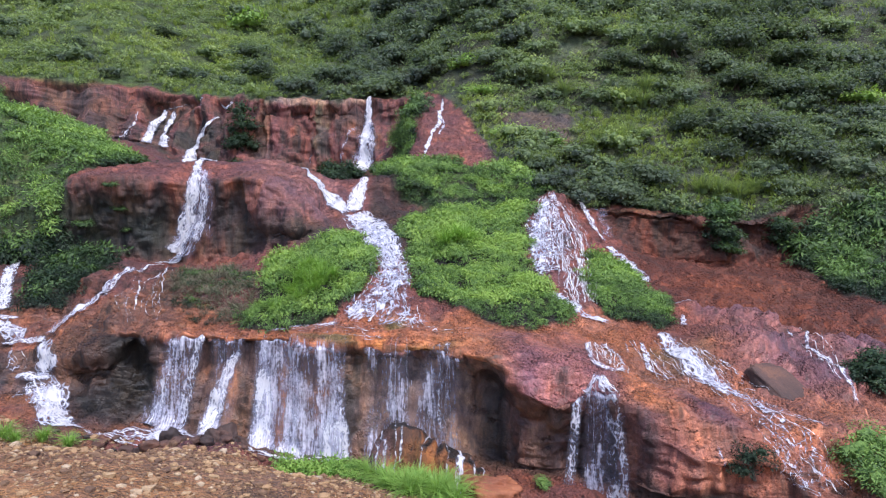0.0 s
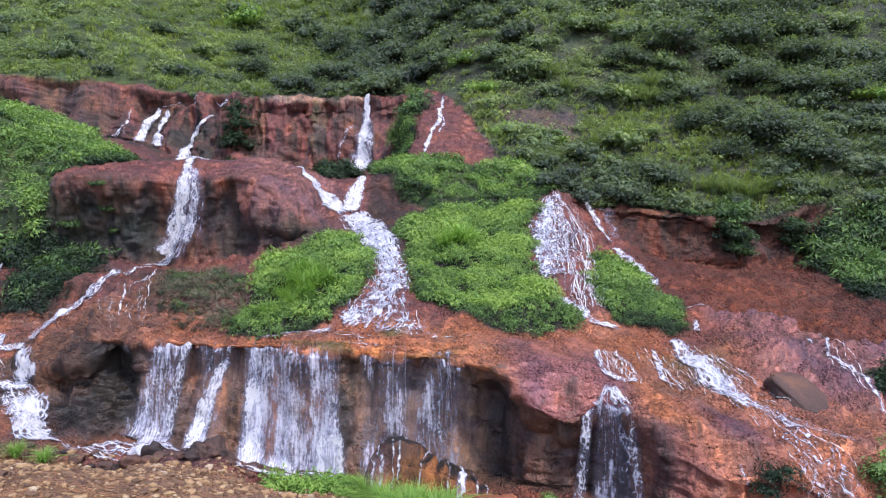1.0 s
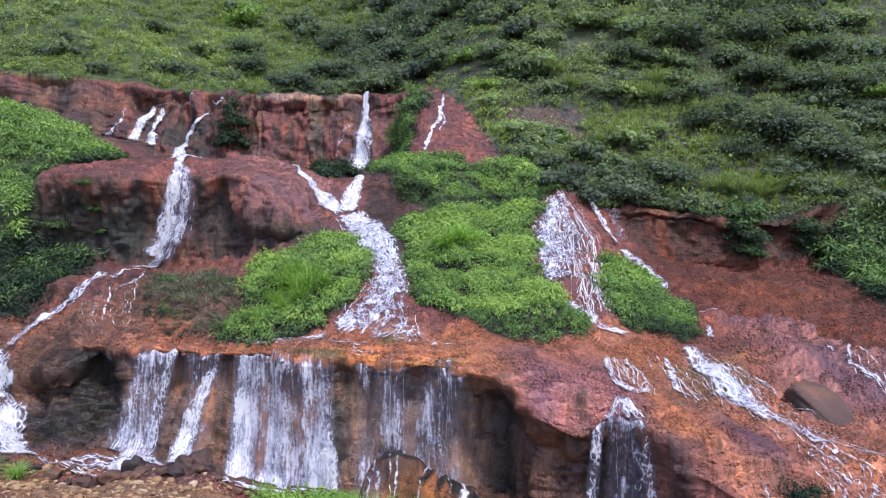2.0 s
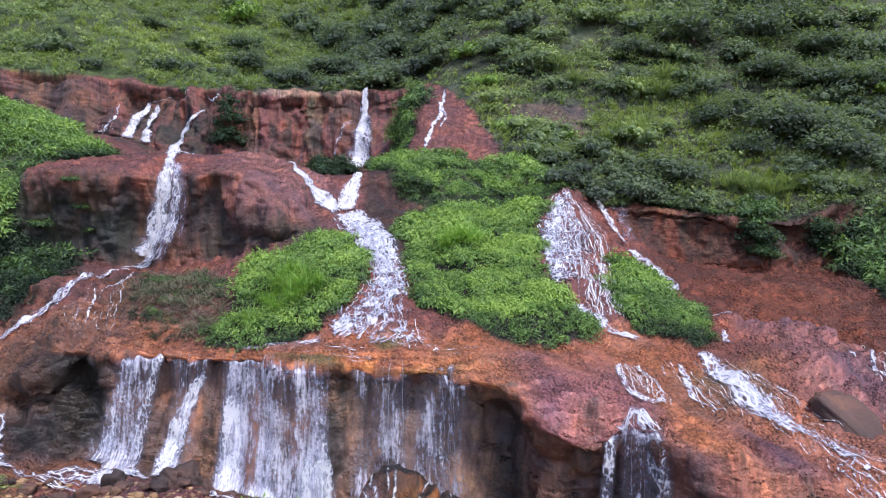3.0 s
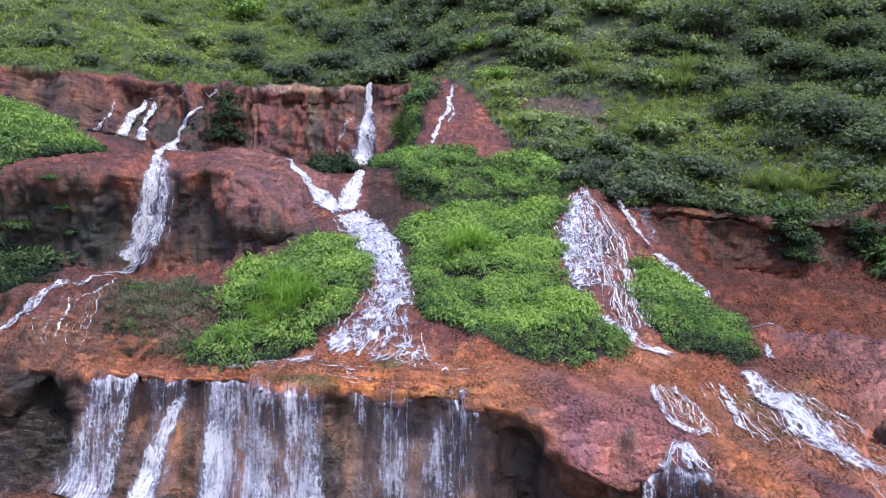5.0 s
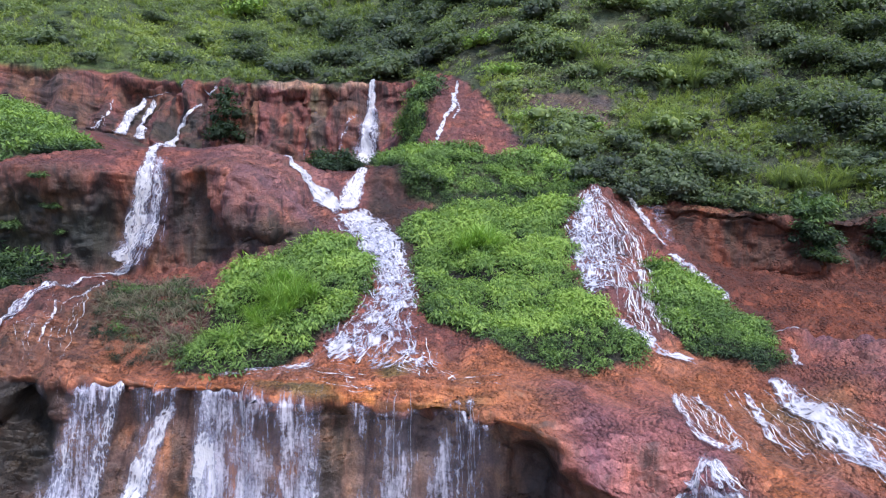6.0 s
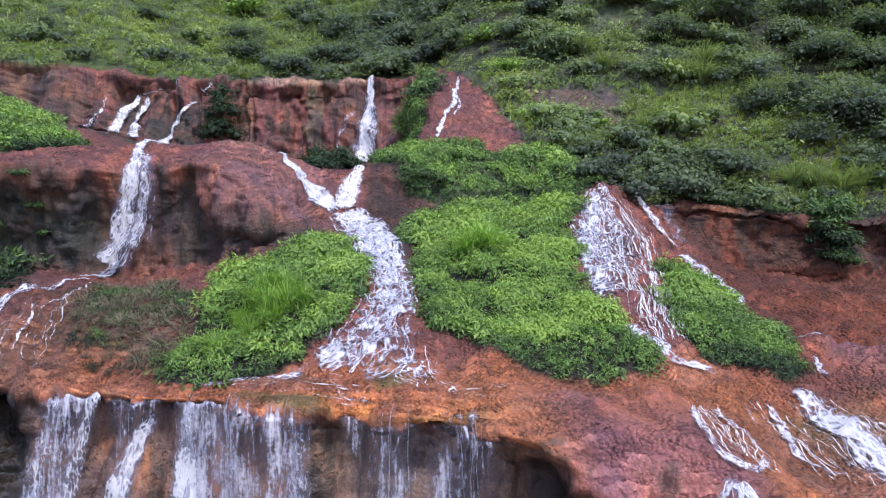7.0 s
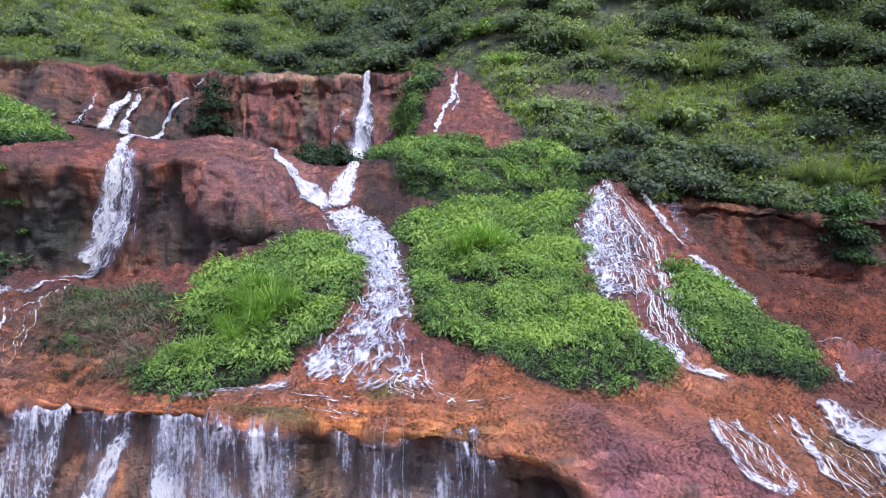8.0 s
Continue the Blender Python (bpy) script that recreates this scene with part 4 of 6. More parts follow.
def fall_sheet(x0, x1, z_low, body, seed, mat, gap=0.07, flare=0.0, top=6.45, shear=0.0, start=0.0, rise=0.0):
    """A sheet of streaming water that leaves the rim and falls free to the foot."""
    def build(at):
        n, m = 44, max(int((x1 - x0) / 0.06), 4)
        xs = np.linspace(x0, x1, m)
        rows = []
        for k, vv in enumerate(np.linspace(top, 5.9, 8)):
            rows.append(on_land(xs, np.full(m, vv), 0.035)[0])
        rim = np.array(rows)
        out = np.take_along_axis(rim, rim[..., 1].argmin(0)[None, :, None], 0)[0]
        rim[..., 1] = np.minimum.accumulate(rim[..., 1], 0)
        low = np.interp(xs, *z_low) - 0.5
        d = np.linspace(0, 1, n)[1:]
        g = np.empty((n - 1, m, 3))
        g[..., 0] = xs + (flare * (xs - xs.mean()) + shear) * d[:, None]
        g[..., 1] = out[:, 1] - gap * np.sqrt(d)[:, None]
        g[..., 2] = out[:, 2] + (low - out[:, 2]) * d[:, None]
        wv = np.linspace(3.9, 6.0, 28)
        wall = np.array([on_land(xs + (flare * (xs - xs.mean()) + shear) * (6.0 - a_) / 2, np.full(m, a_))[0] for a_ in wv])
        for k in range(m):
            o = np.argsort(wall[:, k, 2])
            g[:, k, 1] = np.minimum(g[:, k, 1], np.interp(g[:, k, 2], wall[o, k, 2], wall[o, k, 1]) - 0.07)
        g[..., 1] = np.minimum(g[..., 1], blurred(blurred(g[..., 1], 2.5, 0), 1.5, 1) - 0.02)
        g = np.concatenate([rim, g])
        q = g.reshape(-1, 3)
        g = g + (np.array([0, 1, 0]) * (0.05 * rough(q, (0.18, 1, 0.9), seed) + 0.02 * rough(q, (0.07, 1, 0.4), seed + 1))[:, None]).reshape(g.shape)
        uv = np.stack([g[..., 0], -g[..., 2]], -1).reshape(-1, 2) + seed
        w = np.abs(np.linspace(-1, 1, m))
        bd = body - 0.6 * w ** 3 + 0.16 * rough(q * np.array([1, 0, 0.25]), 0.35, seed + 2).reshape(g.shape[:2]) + np.concatenate([np.linspace(-0.7, -0.15 + rise, 8), 0.12 * d ** 2 + (rise - 0.15) * (1 - d) ** 6])[:, None]
        if start:
            bd = bd - 0.9 * np.concatenate([np.ones(8), np.clip((start + 0.15 - d) / 0.3, 0, 1)])[:, None]
        return [("water_sheet", mesh_of("water_sheet", g.reshape(-1, 3) - at, grid_faces(*g.shape[:2]), mat, {"body": bd.reshape(-1)}, uv))]
    return build


def braid(path, n, spread, seed, thin=0.03, thick=0.07, body=0.8, mat=None):
    """Thin rivulets that wander about a common line, part and join."""
    r = np.random.default_rng(seed)
    path = np.array(path, float)
    s = np.linspace(0, 1, len(path))
    made = []
    for i in range(n):
        a, b = sorted(r.uniform(0, 1, 2))
        a, b = max(0.0, a - 0.2), min(1.0, b + 0.25)
        q = np.linspace(a, b, 9)
        o = r.uniform(-1, 1) * (1 - 0.3 * q) + r.uniform(-0.35, 0.35) * np.sin(q * r.uniform(6, 16) + r.uniform(0, 6)) + r.uniform(-0.5, 0.5) * (q - a)
        x = np.interp(q, s, path[:, 0]) + spread * o * np.interp(q, s, path[:, 2])
        v = np.interp(q, s, path[:, 1])
        w = 0.62 * r.uniform(thin, thick) * (0.5 + 0.7 * np.abs(np.sin(q * 9 + i)))
        kw = dict(body=body + r.uniform(-0.12, 0.12), lift=0.055, fray=0.3)
        kw["mat"] = mat or THREAD
        made.append([tuple(k) for k in np.stack([x, v, w], 1)] + [kw])
    return made


def some(a, b, n, seed):
    """n places from a to b that crowd into bunches."""
    r = np.random.default_rng(seed)
    knots = r.uniform(a, b, max(n // 6, 3))
    x = np.where(r.random(n) < 0.6, r.choice(knots, n) + r.normal(0, 0.08, n), r.uniform(a, b, n))
    return np.clip(x, a, b)


FOOT = ([-9, -6, -3, 0, 2.5, 5.4, 7], [1.8, 1.25, 0.95, 0.85, 0.7, 1.0, 1.0])

# the broad curtain below the terrace
water_thing("curtain_waterfall", "wide curtain of white water falling over the orange terrace rim", [
    [(-9.0, 6.1, 0.1), (-9.15, 5.6, 0.1), (-9.2, 5.2, 0.1), dict(body=0.5)],
    [(-5.8, 5.5, 0.12), (-6.1, 4.9, 0.16), (-6.4, 4.5, 0.2), (-6.7, 4.1, 0.25), (-6.6, 3.7, 0.22), dict(body=0.8, lift=0.11)],
    [(-6.3, 6.2, 0.4), (-6.4, 5.6, 0.4), (-6.5, 5.0, 0.35), dict(body=0.5)],
    [(-0.6, 3.45, 0.25), (-1.0, 3.75, 0.35), (-1.3, 4.0, 0.3), dict(body=0.5, mat=LACE)],
    [(1.1, 3.5, 0.08), (1.2, 3.25, 0.1), (1.1, 3.0, 0.12), (1.2, 2.8, 0.15), dict(body=0.7)],
    *[[(a, 3.42, w), (a + 0.03, 3.2, w), (a - 0.02, 3.0, w), (a, 2.85, w), dict(body=0.62, lift=0.03, mat=THREAD)] for a, w in ((-1.0, 0.03), (-0.85, 0.05), (-0.6, 0.03), (-0.45, 0.05), (0.1, 0.03), (0.8, 0.04), (1.5, 0.06), (1.75, 0.03))],
    [(-5.4, 3.75, 0.14), (-4.4, 3.62, 0.16), (-3.2, 3.62, 0.16), (-2.1, 3.6, 0.12), dict(body=0.62, mat=LACE)],
    [(-8.0, 3.85, 0.12), (-7.2, 3.75, 0.16), (-6.7, 3.7, 0.14), dict(body=0.66, mat=CASCADE)],
    [(-0.9, 3.35, 0.3), (-1.0, 3.1, 0.35), (-1.0, 2.9, 0.3), dict(body=0.5)],
], FOAM, [fall_sheet(-8.5, -6.8, FOOT, 0.6, 61, VEIL, 0.25, 0.3, shear=-0.75, rise=0.3), fall_sheet(-7.4, -6.85, FOOT, 0.64, 74, FOAM, 0.3, 0.5, shear=-0.75, rise=0.3), fall_sheet(-8.2, -7.6, FOOT, 0.56, 75, FOAM, 0.3, 0.3, shear=-0.8, rise=0.2),
          fall_sheet(-6.9, -5.4, FOOT, 0.57, 62, VEIL, 0.12, -0.2, shear=-0.5, rise=0.3), fall_sheet(-5.95, -5.6, FOOT, 0.6, 76, FOAM, 0.3, 0.2, shear=-0.95, start=0.25),
          fall_sheet(-2.7, -2.3, FOOT, 0.85, 77, FOAM, 0.35, 2.2, start=0.5), fall_sheet(-5.15, -4.75, FOOT, 0.85, 78, FOAM, 0.3, 1.6, start=0.2), fall_sheet(-4.4, -3.5, FOOT, 0.75, 79, FOAM, 0.25, 0.5, start=0.75),
          fall_sheet(-5.6, -4.0, FOOT, 0.62, 63, VEIL, rise=0.2), fall_sheet(-4.7, -2.9, FOOT, 0.63, 64, VEIL, rise=0.2),
          fall_sheet(-3.5, -2.0, FOOT, 0.63, 65, VEIL, rise=0.2), fall_sheet(-2.0, 0.3, FOOT, 0.54, 66, VEIL, rise=0.18), fall_sheet(-0.4, 1.7, FOOT, 0.56, 59, VEIL, rise=0.18), fall_sheet(-5.3, -4.5, FOOT, 0.6, 67, FOAM, 0.16, 0.5),
          fall_sheet(-2.85, -2.15, FOOT, 0.6, 68, FOAM, 0.12, rise=0.05), fall_sheet(-4.3, -3.6, FOOT, 0.5, 69, FOAM, 0.12), fall_sheet(0.5, 0.95, FOOT, 0.55, 73, FOAM, 0.12, rise=0.05),
          strands(some(-8.9, -6.9, 5, 1), 6.5, FOOT, 0.35, 0.006, 11), strands(some(-6.8, -5.5, 4, 2), 6.5, FOOT, 0.35, 0.006, 12),
          strands(some(-5.4, -3.6, 9, 3), 6.6, FOOT, 0.5, 0.007, 13), strands(some(-3.6, -2.2, 9, 4), 6.6, FOOT, 0.5, 0.007, 14),
          strands(some(-1.6, 1.6, 24, 5), 6.55, FOOT, 0.4, 0.006, 15)])

# the stream that comes down the middle
water_thing("middle_waterfall", "foaming white stream spilling between two green leafy mounds", [
    [(-2.6, 12.05, 0.12), (-2.75, 11.85, 0.25), (-2.98, 11.6, 0.38), (-3.1, 11.2, 0.46), (-3.1, 10.95, 0.5), dict(body=0.84, lift=0.12)],
    [(-3.2, 11.0, 0.4), (-2.7, 10.82, 0.6), (-2.2, 10.62, 0.72), (-1.7, 10.3, 0.74), (-1.35, 9.95, 0.72), (-1.05, 9.6, 0.64), (-0.89, 9.25, 0.55), (-0.9, 8.9, 0.6), (-1.05, 8.6, 0.74), (-1.1, 8.3, 0.95), (-1.25, 8.1, 1.05),
     (-1.5, 7.92, 1.0), (-1.75, 7.75, 0.7), dict(body=0.7, lift=0.1, mat=CASCADE, ebb=0.2)],
    [(-2.6, 10.8, 0.2), (-1.7, 10.25, 0.35), (-1.2, 9.75, 0.35), (-0.9, 9.2, 0.26), (-1.0, 8.6, 0.35), (-1.3, 8.15, 0.45), dict(body=0.62, lift=0.13, mat=CASCADE, ebb=0.15)],
    [(-1.6, 8.3, 0.4), (-2.0, 8.1, 0.45), (-2.4, 7.9, 0.3), dict(body=0.7, mat=CASCADE)],
    [(-0.6, 8.2, 0.4), (-0.1, 7.9, 0.5), (0.2, 7.5, 0.5), dict(body=0.46, mat=LACE)],
    [(-2.4, 7.9, 0.2), (-3.2, 7.55, 0.14), (-4.3, 7.35, 0.1), (-5.2, 7.25, 0.08), dict(body=0.6)],
    [(-5.9, 12.15, 0.1), (-5.4, 12.0, 0.16), (-4.85, 11.83, 0.22), (-4.37, 11.5, 0.24), (-3.86, 11.22, 0.27), (-3.3, 10.98, 0.3), dict(body=0.8, mat=CASCADE)],
    [(-5.6, 12.1, 0.06), (-4.95, 11.8, 0.07), (-4.5, 11.5, 0.08), (-3.95, 11.2, 0.08), dict(body=0.9)],
    *braid([(-3.1, 10.95, 0.6), (-1.9, 10.4, 0.95), (-1.2, 9.6, 0.95), (-0.8, 9.0, 0.85), (-1.0, 8.5, 1.2), (-1.3, 8.0, 1.6), (-1.3, 7.5, 1.6)], 16, 0.9, 201, 0.02, 0.05, 0.64),
    *braid([(-0.5, 8.3, 0.6), (-0.2, 7.8, 0.8), (0.0, 7.3, 0.8), (0.1, 6.9, 0.7)], 22, 1.0, 202, 0.015, 0.035, 0.64),
    *braid([(-1.5, 7.6, 3.0), (-1.5, 7.0, 3.0), (-1.5, 6.3, 3.0)], 26, 1.0, 203, 0.012, 0.028, 0.5),
    [(0.95, 6.7, 0.08), (0.95, 6.3, 0.1), (0.9, 6.0, 0.12), dict(body=0.7)],
], FOAM)
water_thing("upper_waterfall", "narrow white waterfall widening as it drops from the top cliff", [
    [(-3.4, 14.0, 0.1), (-3.45, 13.85, 0.3), (-3.5, 13.66, 0.62), (-3.58, 13.46, 0.9), (-3.75, 13.27, 1.0), (-4.05, 13.05, 0.85), (-4.1, 12.9, 0.8), dict(body=0.62, lift=0.2, free=True, mat=VEIL)],
    [(-3.38, 14.02, 0.12), (-3.42, 13.85, 0.2), (-3.45, 13.66, 0.34), (-3.6, 13.4, 0.42), (-3.85, 13.15, 0.42), (-4.15, 12.88, 0.36), dict(body=0.86, lift=0.28, free=True)],
    [(-3.3, 13.7, 0.12), (-3.1, 13.5, 0.2), (-3.05, 13.25, 0.26), (-3.3, 13.0, 0.24), dict(body=0.66, lift=0.26, free=True)],
    [(-4.3, 13.65, 0.09), (-4.75, 13.55, 0.1), (-5.1, 13.42, 0.1), (-5.55, 13.15, 0.12), dict(body=0.6, lift=0.12)],
    [(-7.5, 13.5, 0.1), (-7.45, 13.3, 0.12), (-7.5, 13.1, 0.15), dict(body=0.58)],
    [(-6.7, 13.85, 0.3), (-6.75, 13.6, 0.3), (-6.8, 13.4, 0.25), dict(body=0.36, mat=VEIL)],
    [(2.0, 13.93, 0.08), (1.65, 13.7, 0.12), (1.6, 13.5, 0.13), (1.1, 13.3, 0.1), (0.72, 13.12, 0.1), (0.3, 12.9, 0.07), dict(body=0.72, mat=LACE)],
    [(1.65, 13.6, 0.1), (1.85, 13.48, 0.08), (1.4, 13.25, 0.07), dict(body=0.6, mat=LACE)],
], FOAM)
water_thing("left_waterfall", "tall veil-like waterfall over a domed dark rock face", [
    [(-10.25, 12.7, 0.25), (-10.3, 12.3, 0.22), (-10.3, 11.9, 0.2), (-10.35, 11.6, 0.22), (-10.2, 11.45, 0.4), (-10.1, 11.35, 0.6), (-9.98, 10.96, 0.68), (-10.26, 10.64, 0.78), (-10.5, 10.35, 0.8),
     (-11.1, 10.08, 0.8), dict(body=0.6, lift=0.22, free=True, mat=VEIL)],
    [(-10.3, 12.2, 0.15), (-10.35, 11.7, 0.18), (-10.3, 11.4, 0.25), (-10.25, 11.0, 0.32), (-10.55, 10.65, 0.38), (-10.8, 10.35, 0.42), (-11.35, 10.06, 0.45), dict(body=0.8, lift=0.3, free=True)],
    [(-10.0, 11.45, 0.15), (-9.8, 11.3, 0.22), (-9.7, 10.9, 0.26), (-9.95, 10.5, 0.3), (-10.4, 10.2, 0.35), dict(body=0.7, lift=0.26, free=True)],
    [(-9.55, 11.25, 0.12), (-9.41, 11.08, 0.18), (-9.4, 10.76, 0.3), (-9.6, 10.17, 0.34), dict(body=0.5, mat=VEIL, lift=0.2, free=True)],
    [(-11.0, 10.12, 0.3), (-11.6, 9.98, 0.3), (-12.1, 9.85, 0.18), dict(body=0.7, mat=CASCADE)],
], FOAM)
water_thing("slanting_waterfall", "three white streams running down dark rock below the top cliff", [
    [(-20.75, 13.78, 0.12), (-20.85, 13.6, 0.18), (-21.0, 13.4, 0.24), (-21.25, 13.2, 0.3), (-21.2, 12.9, 0.32), dict(body=0.86, lift=0.3)],
    [(-20.0, 13.8, 0.14), (-20.2, 13.6, 0.22), (-20.0, 13.35, 0.28), (-19.9, 13.15, 0.34), (-19.95, 12.95, 0.34), dict(body=0.8, lift=0.3)],
    [(-15.7, 13.78, 0.08), (-16.0, 13.6, 0.2), (-16.7, 13.48, 0.28), (-17.3, 13.36, 0.34), (-17.2, 13.2, 0.42), (-17.1, 12.95, 0.42), dict(body=0.88, lift=0.3)],
    [(-15.3, 13.98, 0.1), (-15.2, 13.9, 0.2), (-14.4, 13.86, 0.2), (-13.9, 13.87, 0.14), dict(body=0.72, lift=0.15)],
    [(-13.75, 13.97, 0.1), (-14.05, 13.82, 0.14), dict(body=0.7, lift=0.15)],
    [(-16.3, 13.94, 0.1), (-16.8, 13.89, 0.14), (-17.4, 13.83, 0.14), dict(body=0.75, lift=0.12)],
    [(-20.8, 13.8, 0.05), (-20.0, 13.84, 0.05), (-19.0, 13.86, 0.05), dict(body=0.7, lift=0.12)],
    [(-22.8, 13.65, 0.07), (-22.7, 13.4, 0.1), (-23.0, 13.2, 0.12), (-23.6, 13.0, 0.14), dict(body=0.58, mat=LACE)],
    *braid([(-22.9, 13.3, 0.5), (-23.1, 13.1, 0.7), (-23.7, 12.95, 0.8)], 6, 1.0, 213, 0.03, 0.06, 0.55),
], FOAM)
water_thing("left_stream", "white stream sliding down a rounded rock into pools", [
    [(-11.5, 9.25, 0.08), (-11.55, 9.0, 0.13), (-11.75, 8.6, 0.17), (-12.05, 8.25, 0.2), (-12.5, 7.95, 0.23), (-12.9, 7.5, 0.28), (-12.95, 6.9, 0.33), (-12.85, 6.2, 0.36), dict(body=0.68, lift=0.07)],
    [(-11.6, 9.0, 0.06), (-12.1, 8.3, 0.1), (-12.7, 7.75, 0.14), (-12.95, 7.0, 0.18), dict(body=0.72, lift=0.1)],
    [(-11.35, 8.9, 0.04), (-11.7, 8.3, 0.05), (-12.2, 7.8, 0.05), dict(body=0.6)],
    [(-12.85, 6.2, 0.4), (-12.78, 5.6, 0.42), (-12.75, 5.2, 0.5), (-12.6, 4.9, 0.5), (-12.6, 4.7, 0.4), dict(body=0.74, mat=CASCADE)],
    [(-14.0, 4.55, 0.12), (-13.25, 4.62, 0.15), (-12.4, 4.8, 0.15), dict(body=0.8)],
    [(-13.4, 4.5, 0.4), (-13.0, 4.25, 0.55), (-12.6, 4.0, 0.5), (-12.2, 3.8, 0.4), dict(body=0.52, mat=LACE)],
    [(-12.6, 4.55, 0.4), (-12.3, 4.24, 0.52), (-11.9, 3.95, 0.56), (-11.3, 3.72, 0.5), (-10.6, 3.66, 0.25), (-10.15, 3.69, 0.12), dict(body=0.76, mat=CASCADE)],
    [(-10.3, 3.68, 0.14), (-9.6, 3.58, 0.4), (-8.9, 3.55, 0.5), (-8.2, 3.55, 0.5), (-7.7, 3.7, 0.4), (-7.5, 3.95, 0.3), dict(body=0.52, mat=LACE)],
    [(-8.1, 3.45, 0.2), (-7.7, 3.6, 0.28), (-7.5, 3.9, 0.24), dict(body=0.78, mat=CASCADE)],
    *braid([(-10.2, 3.6, 0.3), (-9.2, 3.4, 0.5), (-8.2, 3.35, 0.5), (-7.6, 3.5, 0.4)], 16, 0.8, 214, 0.012, 0.03, 0.6),
    [(-11.0, 9.75, 0.03), (-10.7, 9.51, 0.035), (-10.1, 9.15, 0.03), (-9.6, 8.86, 0.04), (-9.58, 8.5, 0.03), (-9.5, 8.1, 0.03), (-9.3, 7.3, 0.025), dict(body=0.66, mat=THREAD, fray=0.3)],
    [(-10.4, 9.3, 0.025), (-10.69, 9.07, 0.03), (-10.6, 8.44, 0.035), (-10.5, 7.94, 0.04), (-10.2, 7.54, 0.04), (-10.0, 7.1, 0.03), dict(body=0.68, mat=THREAD, fray=0.3)],
    [(-10.5, 7.94, 0.03), (-10.55, 7.6, 0.03), (-10.4, 7.2, 0.025), dict(body=0.62, mat=THREAD, fray=0.3)],
    [(-11.35, 9.9, 0.05), (-11.75, 9.7, 0.06), (-11.9, 9.5, 0.08), (-11.6, 9.2, 0.1), dict(body=0.7, lift=0.07)],
    *braid([(-10.6, 9.4, 0.4), (-10.3, 8.6, 0.7), (-10.2, 7.8, 0.8), (-9.6, 6.9, 0.9), (-9.0, 6.3, 0.9)], 14, 1.0, 215, 0.01, 0.02, 0.55),
    [(-18.1, 10.1, 0.08), (-17.7, 9.5, 0.2), (-17.1, 9.0, 0.26), (-16.5, 8.5, 0.28), (-15.7, 7.75, 0.3), dict(body=0.78, lift=0.12, free=True)],
    [(-15.9, 7.5, 0.1), (-15.4, 7.45, 0.12), (-14.9, 7.5, 0.08), dict(body=0.75)],
    [(-15.9, 7.1, 0.25), (-15.4, 6.9, 0.34), (-14.8, 6.75, 0.36), (-14.2, 6.5, 0.26), dict(body=0.7, mat=CASCADE)],
    [(-15.3, 6.3, 0.1), (-14.4, 6.28, 0.12), (-13.6, 6.22, 0.14), (-12.9, 6.1, 0.16), dict(body=0.78)],
    [(-14.6, 6.1, 0.14), (-14.5, 5.5, 0.16), (-14.3, 4.95, 0.18), (-13.9, 4.7, 0.2), dict(body=0.5, mat=LACE)],
    *braid([(-14.6, 6.1, 0.5), (-14.2, 5.4, 0.6), (-13.7, 4.8, 0.6)], 8, 1.0, 216, 0.015, 0.035, 0.6),
], FOAM)
